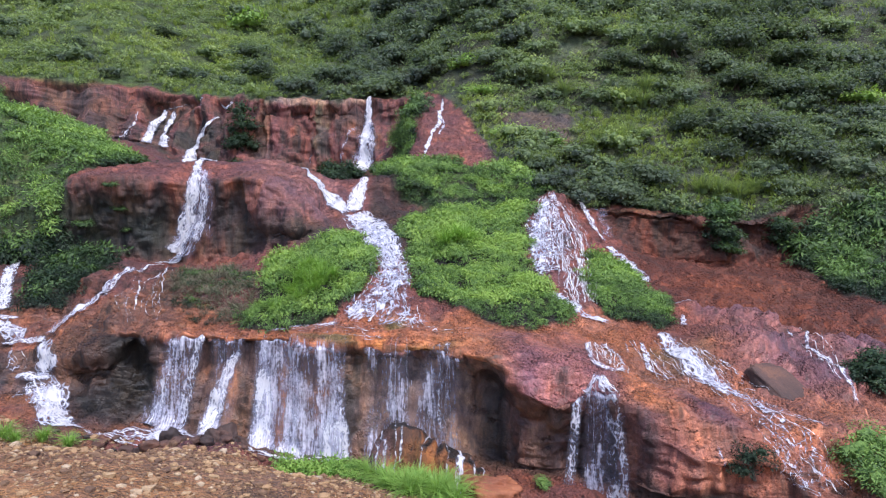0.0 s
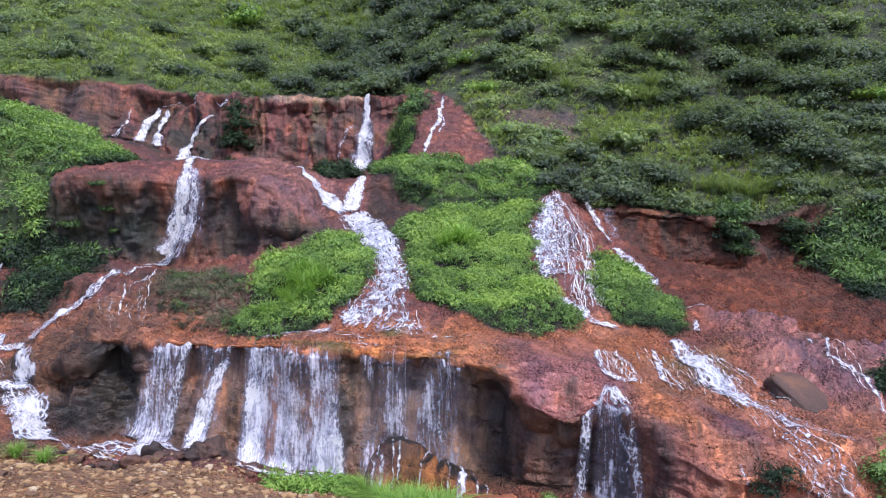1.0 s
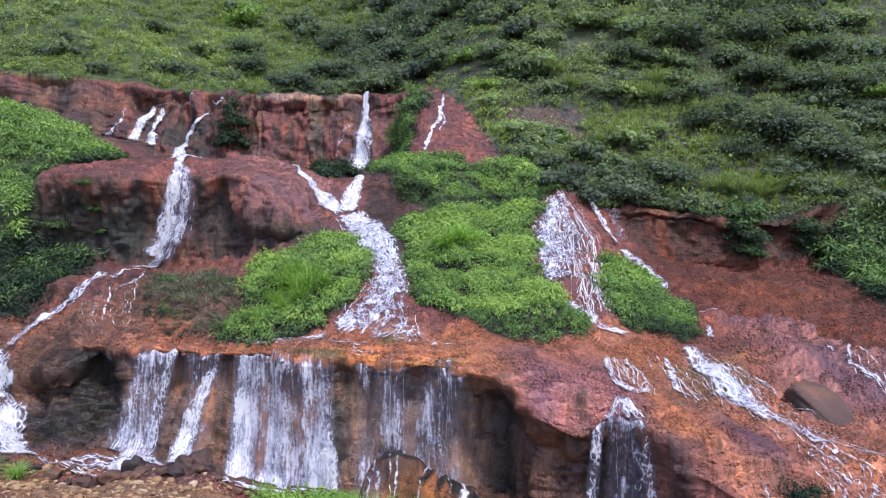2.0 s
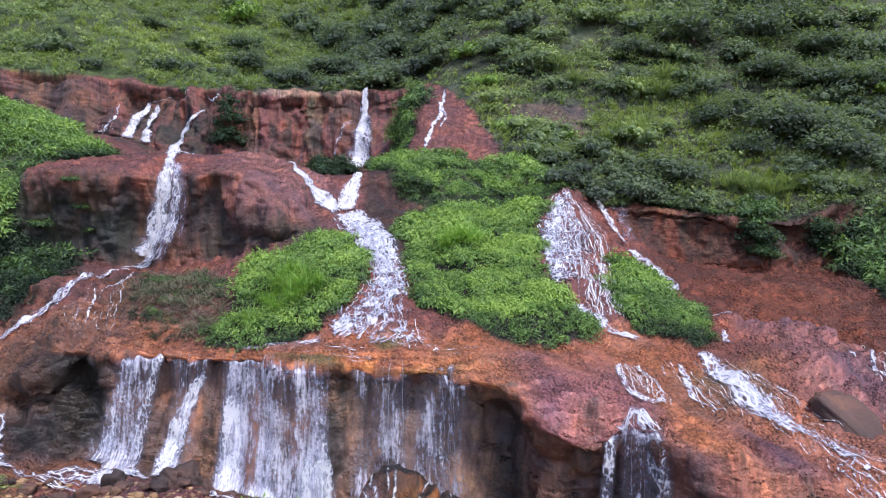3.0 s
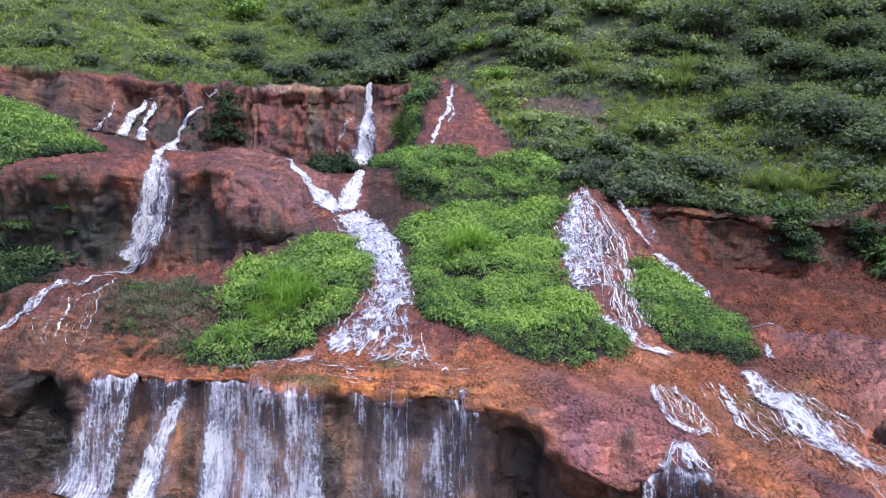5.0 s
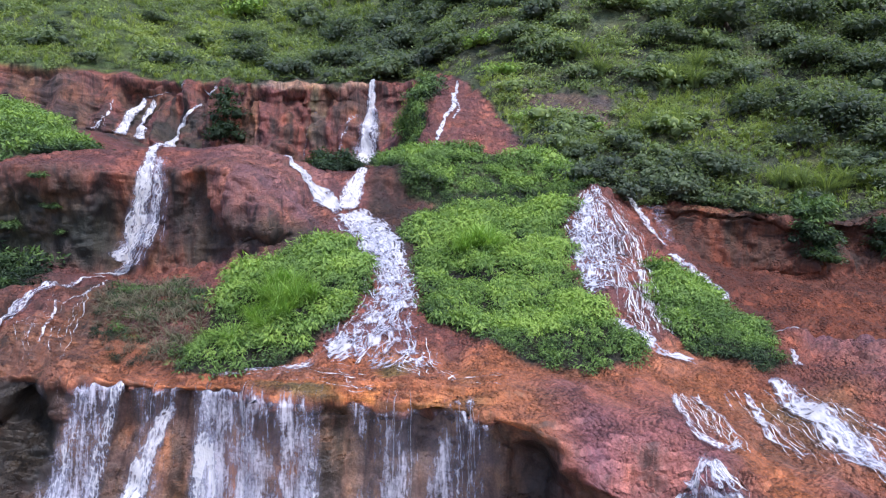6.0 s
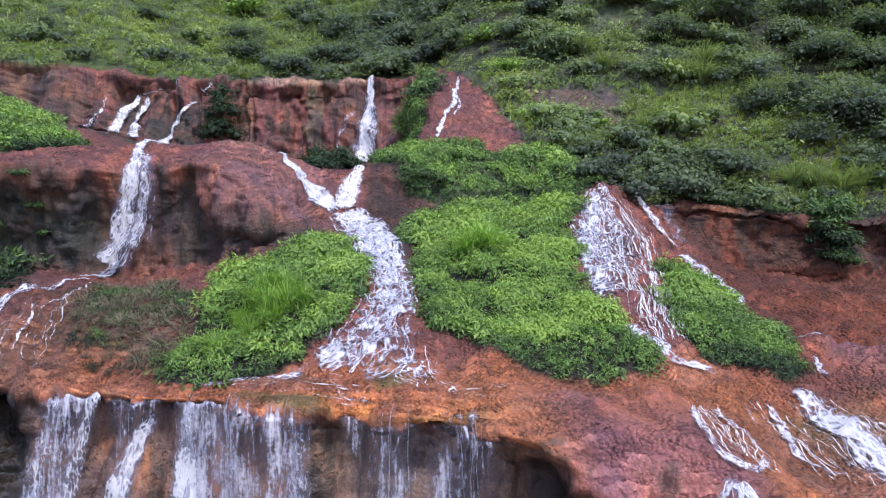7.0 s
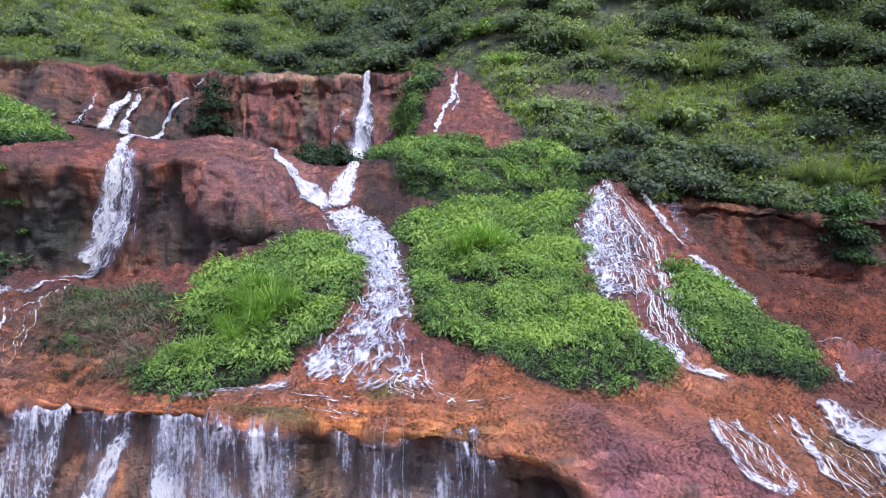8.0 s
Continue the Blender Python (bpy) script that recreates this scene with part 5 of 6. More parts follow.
water_thing("right_waterfall", "lacy white cascade over a rounded red rock", [
    [(6.85, 11.75, 0.12), (6.85, 11.43, 0.2), (6.45, 11.05, 0.5), (6.3, 10.6, 0.86), (6.05, 10.15, 0.95), (5.6, 9.7, 0.72), (5.2, 9.3, 0.45), (5.05, 9.0, 0.3), dict(body=0.5, lift=0.05, mat=VEIL, fray=0.4)],
    [(6.85, 11.75, 0.12), (6.85, 11.43, 0.2), (6.45, 11.05, 0.5), (6.3, 10.6, 0.86), (6.1, 10.15, 0.95), (5.7, 9.7, 0.75), (5.3, 9.3, 0.5), (5.1, 9.0, 0.3), dict(body=0.5, lift=0.09, mat=LACE, fray=0.3)],
    [(6.6, 11.3, 0.15), (6.1, 10.9, 0.26), (5.75, 10.5, 0.32), (5.4, 10.0, 0.34), (5.15, 9.5, 0.3), (5.02, 9.1, 0.24), dict(body=0.6, lift=0.12, mat=CASCADE, fray=0.5)],
    [(6.5, 10.4, 0.6), (6.6, 9.9, 0.7), (6.4, 9.4, 0.6), (6.1, 8.9, 0.45), dict(body=0.34, lift=0.05, mat=LACE)],
    [(5.05, 8.65, 0.12), (5.2, 8.45, 0.18), (5.5, 8.2, 0.22), (6.05, 8.02, 0.17), (6.85, 7.82, 0.1), dict(body=0.68, mat=CASCADE)],
    *braid([(6.7, 11.6, 0.2), (6.5, 11.0, 0.7), (6.5, 10.4, 1.2), (6.5, 9.8, 1.2), (6.5, 9.2, 1.1), (6.1, 8.7, 0.9), (5.9, 8.2, 0.6)], 50, 1.1, 204, 0.012, 0.034, 0.66),
    *braid([(7.6, 11.4, 0.3), (7.6, 10.6, 0.5), (7.4, 9.8, 0.6), (7.0, 9.0, 0.6), (6.5, 8.4, 0.5)], 16, 1.0, 205, 0.01, 0.024, 0.62),
    [(8.6, 12.1, 0.15), (8.65, 11.6, 0.18), (8.7, 11.0, 0.14), (8.62, 10.4, 0.18), (8.78, 10.08, 0.14), dict(body=0.74, lift=0.12, free=True)],
    [(9.45, 12.0, 0.4), (9.45, 11.6, 0.42), (9.4, 10.9, 0.4), (9.1, 10.15, 0.32), dict(body=0.54, mat=VEIL, lift=0.15, free=True)],
    [(8.75, 10.05, 0.14), (9.0, 9.9, 0.18), (9.43, 9.72, 0.28), (9.85, 9.52, 0.36), (10.0, 9.3, 0.3), dict(body=0.66, mat=CASCADE)],
    [(9.9, 8.65, 0.05), (10.3, 8.6, 0.06), (11.05, 8.36, 0.06), dict(body=0.7)],
    [(9.95, 8.3, 0.1), (9.75, 8.1, 0.14), (9.5, 7.88, 0.18), dict(body=0.64, mat=CASCADE)],
], FOAM)
water_thing("apron_waterfall", "braided white rivulets over a sloping rust-coloured rock apron", [
    *braid([(5.9, 7.65, 0.3), (5.75, 7.3, 0.5), (5.65, 6.95, 0.55), (5.6, 6.6, 0.4)], 30, 1.2, 206, 0.008, 0.022, 0.68),
    [(5.75, 7.62, 0.07), (5.3, 7.3, 0.09), (5.05, 6.92, 0.1), (5.06, 6.65, 0.1), (5.4, 6.5, 0.1), (5.9, 6.75, 0.09), (6.3, 7.0, 0.07), dict(body=0.72)],
    [(6.05, 7.6, 0.07), (6.3, 7.36, 0.08), (6.34, 7.1, 0.07), (6.3, 6.98, 0.06), dict(body=0.68)],
    [(7.0, 7.58, 0.04), (6.9, 7.35, 0.05), dict(body=0.7)],
    [(7.6, 7.65, 0.08), (7.58, 7.44, 0.12), (7.25, 7.22, 0.1), (7.3, 7.12, 0.08), (7.8, 7.05, 0.05), dict(body=0.68, mat=CASCADE)],
    *braid([(7.7, 7.65, 0.5), (7.7, 7.3, 0.6), (7.8, 6.9, 0.6)], 18, 1.0, 207, 0.01, 0.026, 0.6),
    [(8.42, 7.74, 0.2), (8.5, 7.58, 0.28), (8.58, 7.4, 0.34), (8.62, 7.2, 0.34), (8.8, 6.98, 0.32), (8.95, 6.76, 0.24), (9.4, 6.68, 0.1), dict(body=0.72, lift=0.08, mat=CASCADE, ebb=0.12)],
    [(8.7, 7.45, 0.15), (8.85, 7.25, 0.25), (9.05, 7.0, 0.3), (9.28, 6.8, 0.28), (9.48, 6.66, 0.2), (9.56, 6.45, 0.13), (9.65, 6.2, 0.1), dict(body=0.64, lift=0.07, mat=CASCADE, ebb=0.1)],
    [(8.89, 7.42, 0.04), (9.3, 7.36, 0.05), (9.54, 7.3, 0.05), (9.68, 7.14, 0.05), (9.85, 6.98, 0.04), dict(body=0.58, mat=THREAD, fray=0.3)],
    *braid([(8.9, 7.45, 0.2), (9.4, 7.2, 0.35), (9.7, 6.95, 0.35), (10.1, 6.65, 0.3)], 12, 1.1, 217, 0.01, 0.024, 0.56),
    *braid([(8.5, 7.7, 0.4), (8.8, 7.2, 0.6), (9.0, 6.8, 0.6), (9.2, 6.3, 0.5)], 16, 1.2, 208, 0.01, 0.026, 0.56),
    *braid([(9.3, 6.6, 0.3), (9.4, 6.1, 0.6), (9.55, 5.6, 0.8), (9.6, 5.1, 0.9), (9.7, 4.6, 0.9), (9.9, 4.1, 0.9)], 26, 1.1, 209, 0.012, 0.026, 0.56),
    [(9.35, 6.4, 0.2), (9.45, 6.05, 0.45), (9.6, 5.5, 0.55), (9.7, 4.9, 0.6), (9.85, 4.2, 0.6), dict(body=0.4, mat=LACE, fray=0.3)],
    [(9.4, 6.65, 0.15), (9.85, 6.4, 0.25), (10.3, 6.2, 0.3), (10.8, 6.0, 0.3), dict(body=0.38, mat=LACE, fray=0.3)],
    [(8.2, 7.7, 0.4), (8.9, 7.2, 0.6), (9.3, 6.8, 0.5), (9.5, 6.4, 0.4), dict(body=0.33, mat=LACE, fray=0.25)],
    *braid([(9.3, 6.7, 0.2), (9.8, 6.43, 0.3), (10.25, 6.22, 0.4), (10.8, 6.0, 0.4)], 12, 1.0, 210, 0.009, 0.024, 0.56),
    *braid([(13.3, 8.1, 0.5), (13.4, 7.6, 0.6), (13.2, 7.1, 0.5), (12.9, 6.6, 0.4)], 9, 1.0, 211, 0.01, 0.022, 0.6),
    [(5.08, 6.5, 0.07), (4.95, 6.32, 0.1), (4.7, 6.15, 0.12), (4.45, 6.0, 0.12), dict(body=0.62, mat=CASCADE)],
    [(5.08, 6.5, 0.08), (5.12, 6.3, 0.14), (5.18, 6.15, 0.18), (5.25, 5.95, 0.22), dict(body=0.6, mat=CASCADE)],
    *braid([(5.06, 6.45, 0.1), (4.95, 6.2, 0.35), (4.9, 5.95, 0.6)], 24, 1.0, 217, 0.012, 0.03, 0.7),
    [(13.8, 8.0, 0.05), (13.5, 7.7, 0.07), (13.15, 7.4, 0.08), (13.4, 7.22, 0.08), (13.4, 7.05, 0.08), (13.1, 6.8, 0.1), (12.9, 6.55, 0.12), (12.85, 6.35, 0.14), dict(body=0.72)],
    [(13.0, 7.9, 0.06), (13.2, 7.4, 0.06), (13.5, 7.2, 0.06), dict(body=0.5, mat=LACE)],
    [(7.6, 5.6, 0.05), (7.65, 5.1, 0.06), (7.7, 4.4, 0.06), dict(body=0.65)],
], FOAM, [fall_sheet(4.25, 4.65, FOOT, 0.58, 71, FOAM, 0.1, 0.3, 6.3, -0.3, 0.0, 0.4), fall_sheet(5.0, 5.55, FOOT, 0.58, 72, FOAM, 0.12, 0.3, 6.3, 0.15, 0.0, 0.4),
          fall_sheet(4.45, 5.4, FOOT, 0.56, 70, VEIL, 0.08, 0.1, 6.3, 0.0, 0.0, 0.3), strands(some(4.35, 5.5, 22, 6), 6.3, FOOT, 0.5, 0.006, 16)])

# ---------------------------------------------------------------- plants
def leaf_tris(at, axis, nor, length, width):
    """Leaves as pairs of triangles folded along the midrib. Arrays of base, direction, face normal, length and width."""
    axis = axis / np.maximum(np.linalg.norm(axis, axis=1, keepdims=True), 1e-9)
    side = np.cross(nor, axis)
    side /= np.maximum(np.linalg.norm(side, axis=1, keepdims=True), 1e-9)
    up = np.cross(axis, side)
    L, W = length[:, None], width[:, None]
    mid = at + axis * L * 0.45
    v = np.stack([at, mid + side * W * 0.5 - up * W * 0.12, at + axis * L - up * L * 0.18, mid - side * W * 0.5 - up * W * 0.12], 1)
    k = np.arange(len(at))[:, None] * 4
    f = np.concatenate([k + np.array([[0, 1, 2]]), k + np.array([[0, 2, 3]])], 1).reshape(-1, 3)
    return v.reshape(-1, 3), f


def unit_ball(detail):
    bm = bmesh.new()
    bmesh.ops.create_icosphere(bm, subdivisions=detail, radius=1.0)
    v, f = np.array([k.co for k in bm.verts]), np.array([[k.index for k in q.verts] for q in bm.faces])
    bm.free()
    return v, f


ICO = unit_ball(1)


def crown_shape(seed, lumps, leaves, radius, height, leaf, flat=0.5, slim=0.32, droop=0.15, shade=0.34, jit=0.25, speck=0.11, core=0.0):
    """A crown of leaf sprays on several overlapping lumps, in a unit of metres about its foot."""
    r = np.random.default_rng(seed)
    cs, rs = [], []
    for i in range(lumps):
        a, d = r.uniform(0, 6.28), radius * 0.75 * math.sqrt(r.random())
        cs.append((d * math.cos(a), d * math.sin(a), height * r.uniform(0.25, 0.8) * (1 - 0.45 * d / radius)))
        rs.append(radius * r.uniform(0.3, 0.52))
    cs, rs = np.array(cs), np.array(rs)
    k = r.choice(lumps, leaves, p=rs ** 2 / (rs ** 2).sum())
    d = r.normal(size=(leaves, 3))
    d[:, 2] = np.abs(d[:, 2]) * 0.9 - 0.25
    d /= np.linalg.norm(d, axis=1, keepdims=True)
    p = cs[k] + d * (rs[k] * r.uniform(0.7, 1.12, leaves) * np.where(r.random(leaves) < 0.1, 1.2, 1.0))[:, None] * np.array([1, 1, 0.8])
    p[:, 2] = np.maximum(p[:, 2], 0.03)
    axis = d * np.array([1, 1, 0.25]) + r.normal(0, 0.45, (leaves, 3)) + np.array([0, 0, -droop])
    nor = d * (1 - flat) + np.array([0, 0, flat + 0.3]) + r.normal(0, jit, (leaves, 3))
    ln = leaf * r.uniform(0.6, 1.35, leaves)
    v, f = leaf_tris(p, axis, nor, ln, ln * r.uniform(slim, 1.55 * slim, leaves))
    own = r.normal(0, 0.08, lumps)
    # tint falls towards the foot: the crown's own shade painted into the leaves
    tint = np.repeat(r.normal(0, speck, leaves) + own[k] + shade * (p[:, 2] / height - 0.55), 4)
    if core:
        # a dented filler body inside each lump, with the same painted shade low down
        bv, bf = ICO
        vs, fs, ts = [v], [f], [tint]
        for i in range(lumps):
            q = cs[i] + bv * (rs[i] * core * r.uniform(0.8, 1.1, (len(bv), 1))) * np.array([1, 1, 0.8])
            fs.append(bf + sum(len(a) for a in vs))
            vs.append(q)
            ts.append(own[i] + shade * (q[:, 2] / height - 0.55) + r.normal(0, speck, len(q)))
        v, f, tint = np.concatenate(vs), np.concatenate(fs), np.concatenate(ts)
    return v, f, tint


def tuft_shape(seed, blades, length, width, splay=0.55, knots=5):
    """A tuft of arching grass blades."""
    r = np.random.default_rng(seed)
    vs, fs, ts = [], [], []
    s = np.linspace(0, 1, knots)
    for i in range(blades):
        a, ln, lean = r.uniform(0, 6.28), length * r.uniform(0.5, 1.15), splay * r.uniform(0.25, 1.3)
        root = np.array([math.cos(a), math.sin(a), 0]) * length * 0.16 * r.random()
        out = np.array([math.cos(a + r.normal(0, 0.4)), math.sin(a + r.normal(0, 0.4)), 0])
        c = root + out * (ln * lean * s ** 1.7)[:, None] + np.array([0, 0, 1]) * (ln * (s - lean * 0.62 * s ** 2.6))[:, None]
        side = np.array([-out[1], out[0], 0.0])
        w = width * r.uniform(0.6, 1.3) * np.interp(s, [0, 0.25, 0.5, 0.75, 1], [0.7, 1, 0.9, 0.6, 0.05])
        vs.append(np.stack([c - side * w[:, None], c + side * w[:, None]], 1).reshape(-1, 3))
        k = i * 2 * knots + np.arange(0, 2 * knots - 2, 2)
        fs.append(np.concatenate([np.stack([k, k + 1, k + 3], 1), np.stack([k, k + 3, k + 2], 1)]))
        ts.append(np.repeat(r.normal(0, 0.12) + 0.12 * s, 2))
    return np.concatenate(vs), np.concatenate(fs), np.concatenate(ts)


def scatter(weight, seed):
    """Sheet places x, v where plants stand; weight: plants for each square metre, cell by cell."""
    r = np.random.default_rng(seed)
    w = (weight * CELL_AREA).reshape(-1)
    n = int(w.sum())
    k = np.searchsorted(np.cumsum(w), r.uniform(0, w.sum(), n))
    k = np.minimum(k, w.size - 1)
    j, i = np.divmod(k, XC.shape[1])
    return XS[i] + r.random(n) * (XS[i + 1] - XS[i]), VS[j] + r.random(n) * (VS[j + 1] - VS[j])


def planted(shapes, x, v, size, tint, seed, lean=0.25, sink=0.05):
    """One mesh of many plants: each takes one of the shapes, turned and sized."""
    r = np.random.default_rng(seed)
    p, n = on_land(x, v)
    p = p - np.array([0, 0, 1]) * (sink * size)[:, None]
    up = n * lean + np.array([0, 0, 1 - lean])
    up /= np.linalg.norm(up, axis=1, keepdims=True)
    a = r.uniform(0, 6.28, len(x))
    e = np.stack([np.cos(a), np.sin(a), 0 * a], 1)
    e -= up * (e * up).sum(1, keepdims=True)
    e /= np.linalg.norm(e, axis=1, keepdims=True)
    g = np.cross(up, e)
    rot = np.stack([e, g, up], 2) * size[:, None, None]
    which = r.integers(0, len(shapes), len(x))
    vs, fs, ts, base = [], [], [], 0
    for k, (sv, sf, st) in enumerate(shapes):
        m = np.nonzero(which == k)[0]
        if not len(m):
            continue
        w = np.einsum("mij,nj->mni", rot[m], sv) + p[m][:, None, :]
        vs.append(w.reshape(-1, 3))
        fs.append((sf[None] + (base + np.arange(len(m)) * len(sv))[:, None, None]).reshape(-1, 3))
        ts.append((st[None] + tint[m][:, None]).reshape(-1))
        base += len(m) * len(sv)
    return np.concatenate(vs), np.concatenate(fs), np.clip(np.concatenate(ts), 0, 1)


def stuff(name, label, category, shapes, x, v, size, tint, mat, seed, lean=0.25):
    a, f, t = planted(shapes, x, v, size, tint, seed, lean)
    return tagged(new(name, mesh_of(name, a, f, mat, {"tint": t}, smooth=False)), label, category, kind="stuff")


SPRAYS = [crown_shape(100 + i, 7, 134, 0.42, 0.42, 0.125, 0.25, 0.24, 0.35, 0.45, 0.18, 0.045) for i in range(8)]
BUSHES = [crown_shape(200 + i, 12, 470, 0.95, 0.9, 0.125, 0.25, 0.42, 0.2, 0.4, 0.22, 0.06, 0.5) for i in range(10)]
SMALL = [crown_shape(300 + i, 5, 80, 0.52, 0.44, 0.15, 0.35, 0.3, 0.3, 0.35, 0.22, 0.06) for i in range(8)]
TUFTS = [tuft_shape(400 + i, 34, 1.0, 0.016) for i in range(5)]
THIN_TUFTS = [tuft_shape(450 + i, 16, 0.8, 0.02, 0.8, 3) for i in range(5)]
TWIGS = [tuft_shape(500 + i, 22, 0.5, 0.006, 0.9) for i in range(4)]


def at_cells(field, x, v):
    i = np.clip(np.searchsorted(XS, x) - 1, 0, XC.shape[1] - 1)
    j = np.clip(np.searchsorted(VS, v) - 1, 0, XC.shape[0] - 1)
    return field[j, i]


def low_plants(name, label, mask, density, size, tint, seed, shapes=SPRAYS, mat=LEAF, spread=0.13, category="shrub mat"):
    x, v = scatter(mask * density, seed)
    r = np.random.default_rng(seed)
    p, _ = on_land(x, v)
    # plants along a mat's lower edge get painted shade: a darker tint
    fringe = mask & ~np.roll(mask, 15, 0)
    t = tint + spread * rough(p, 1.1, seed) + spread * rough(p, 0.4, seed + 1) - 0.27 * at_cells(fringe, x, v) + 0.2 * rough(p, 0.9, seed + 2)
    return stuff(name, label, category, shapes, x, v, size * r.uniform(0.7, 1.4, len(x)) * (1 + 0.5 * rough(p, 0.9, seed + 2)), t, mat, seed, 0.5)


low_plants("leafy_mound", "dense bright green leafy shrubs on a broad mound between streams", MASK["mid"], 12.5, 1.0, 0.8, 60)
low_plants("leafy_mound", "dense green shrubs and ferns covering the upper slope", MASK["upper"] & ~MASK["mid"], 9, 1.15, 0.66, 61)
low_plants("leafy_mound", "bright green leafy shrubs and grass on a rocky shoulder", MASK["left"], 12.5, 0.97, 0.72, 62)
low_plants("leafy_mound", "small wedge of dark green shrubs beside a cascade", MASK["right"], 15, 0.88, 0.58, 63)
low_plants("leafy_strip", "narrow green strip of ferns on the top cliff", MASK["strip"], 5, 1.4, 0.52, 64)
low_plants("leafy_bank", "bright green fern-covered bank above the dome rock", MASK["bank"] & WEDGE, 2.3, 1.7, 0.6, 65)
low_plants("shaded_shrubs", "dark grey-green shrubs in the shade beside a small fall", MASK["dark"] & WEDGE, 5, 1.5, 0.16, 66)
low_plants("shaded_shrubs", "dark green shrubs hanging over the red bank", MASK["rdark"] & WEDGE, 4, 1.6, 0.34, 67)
low_plants("dry_twigs", "grey-brown dry twigs and sparse weeds on bare rock", MASK["dry"], 18, 0.9, 0.5, 68, TWIGS, TWIG, category="dry brush")
low_plants("dry_weeds", "sparse dull green weeds among dry twigs", MASK["dry"], 6, 0.6, 0.22, 69, category="weeds")

# the hillside: dark shrubs, paler leafy ones and grass in drifts
HP = CELL_P.reshape(-1, 3)
DRIFT = (0.6 * rough(HP, (7, 10, 6), 70) + 0.45 * rough(HP, (3, 4, 2.5), 71)).reshape(XC.shape)
LEFTNESS = np.clip((-6 - CELL_P[..., 0] + 0.25 * (CELL_P[..., 1] - 40)) / 8, 0, 1)
RIGHTNESS = np.clip((CELL_P[..., 0] - 14) / 10, 0, 1)
GLADE = sum(np.exp(-((XC - a) / b) ** 2 - ((VC - c) / d) ** 2) for a, b, c, d in ((4.5, 2.5, 13.9, 0.6), (8.5, 3, 12.9, 0.5), (13, 4, 13.0, 0.4), (16, 5, 11.9, 0.35), (-24, 7, 15.3, 0.35)))
HILL = MASK["hill"] & WEDGE
VALLEY = np.exp(-((XC + 4) / 8) ** 2) * np.clip((VC - 14.0) / 0.3, 0, 1)
SPUR = np.exp(-((XC - 13) / 6) ** 2) * np.clip((VC - 13.8) / 0.4, 0, 1)
FARTHER = np.clip((CELL_P[..., 1] - 12) / 40, 0, 1.6)


def hillside(name, label, weight, shapes, size, tint, mat, seed, lean=0.3, spread=0.12):
    x, v = scatter(weight, seed)
    r = np.random.default_rng(seed)
    p, _ = on_land(x, v)
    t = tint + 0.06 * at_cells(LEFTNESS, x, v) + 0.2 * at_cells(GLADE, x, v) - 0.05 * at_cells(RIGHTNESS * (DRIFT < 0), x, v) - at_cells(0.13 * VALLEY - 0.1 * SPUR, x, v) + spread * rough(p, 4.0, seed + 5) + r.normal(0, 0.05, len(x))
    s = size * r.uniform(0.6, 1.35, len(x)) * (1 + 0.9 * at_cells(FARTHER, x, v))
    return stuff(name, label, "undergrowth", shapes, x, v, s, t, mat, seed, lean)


GRASSY = np.clip(0.5 + 1.6 * DRIFT + 0.7 * LEFTNESS - 0.25 * RIGHTNESS, 0, 1)
THIN = (1 + 0.8 * np.clip(1 - 2 * FARTHER, 0, 1)) / (1 + 0.9 * FARTHER) ** 2
CLUMPS = rough(HP, (2.6, 3.4, 2.2), 72).reshape(XC.shape)
hillside("hillside_ferns", "low green ferns and leafy undergrowth covering the hillside", HILL * 1.15 * THIN * (1.15 - 0.5 * GRASSY + 0.6 * LEFTNESS), SMALL, 1.08, 0.68, HILL_LEAF, 80)
hillside("hillside_grass", "drifts of tall yellow-green grass on the hillside", HILL * 5.0 * THIN * (0.06 + GRASSY) * np.clip(0.55 - CLUMPS, 0.1, 1.2), THIN_TUFTS, 0.6, 0.68, GRASS, 81)
hillside("hillside_shrubs", "dark green rounded shrubs scattered up the hillside", HILL * 0.85 * THIN * np.clip(0.4 + 1.4 * CLUMPS, 0.02, 1) * (1.15 - 0.8 * GRASSY) * (1 + 0.4 * RIGHTNESS + 0.7 * VALLEY) * (1 - 0.75 * LEFTNESS), BUSHES, 1.1, 0.46, HILL_LEAF, 82, spread=0.26)


# shrubs and tufts that stand out singly
def shrub_kind(name, shape, label, mat=LEAF, stems=5, tint=0.4, tall=0.5, group=""):
    v, f, t = shape
    top = tagged(new(name), label, "grass" if "grass" in name else "shrub", group)
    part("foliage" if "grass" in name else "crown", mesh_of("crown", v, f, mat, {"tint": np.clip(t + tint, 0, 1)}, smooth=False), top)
    if stems:
        r = np.random.default_rng(len(v))
        for i in range(stems):
            a, d = r.uniform(0, 6.28), r.uniform(0.1, 0.4) * tall
            bm = bmesh.new()
            bmesh.ops.create_cone(bm, segments=6, radius1=0.028, radius2=0.012, depth=tall)
            m = Matrix.Translation((0, 0, tall / 2)) @ Matrix.Shear("XY", 4, (d * math.cos(a) / tall, d * math.sin(a) / tall))
            bmesh.ops.transform(bm, matrix=m, verts=bm.verts)
            me = bpy.data.meshes.new("stem")
            bm.to_mesh(me)
            bm.free()
            me.materials.append(BARK)
            part("stem", me, top)
    return top


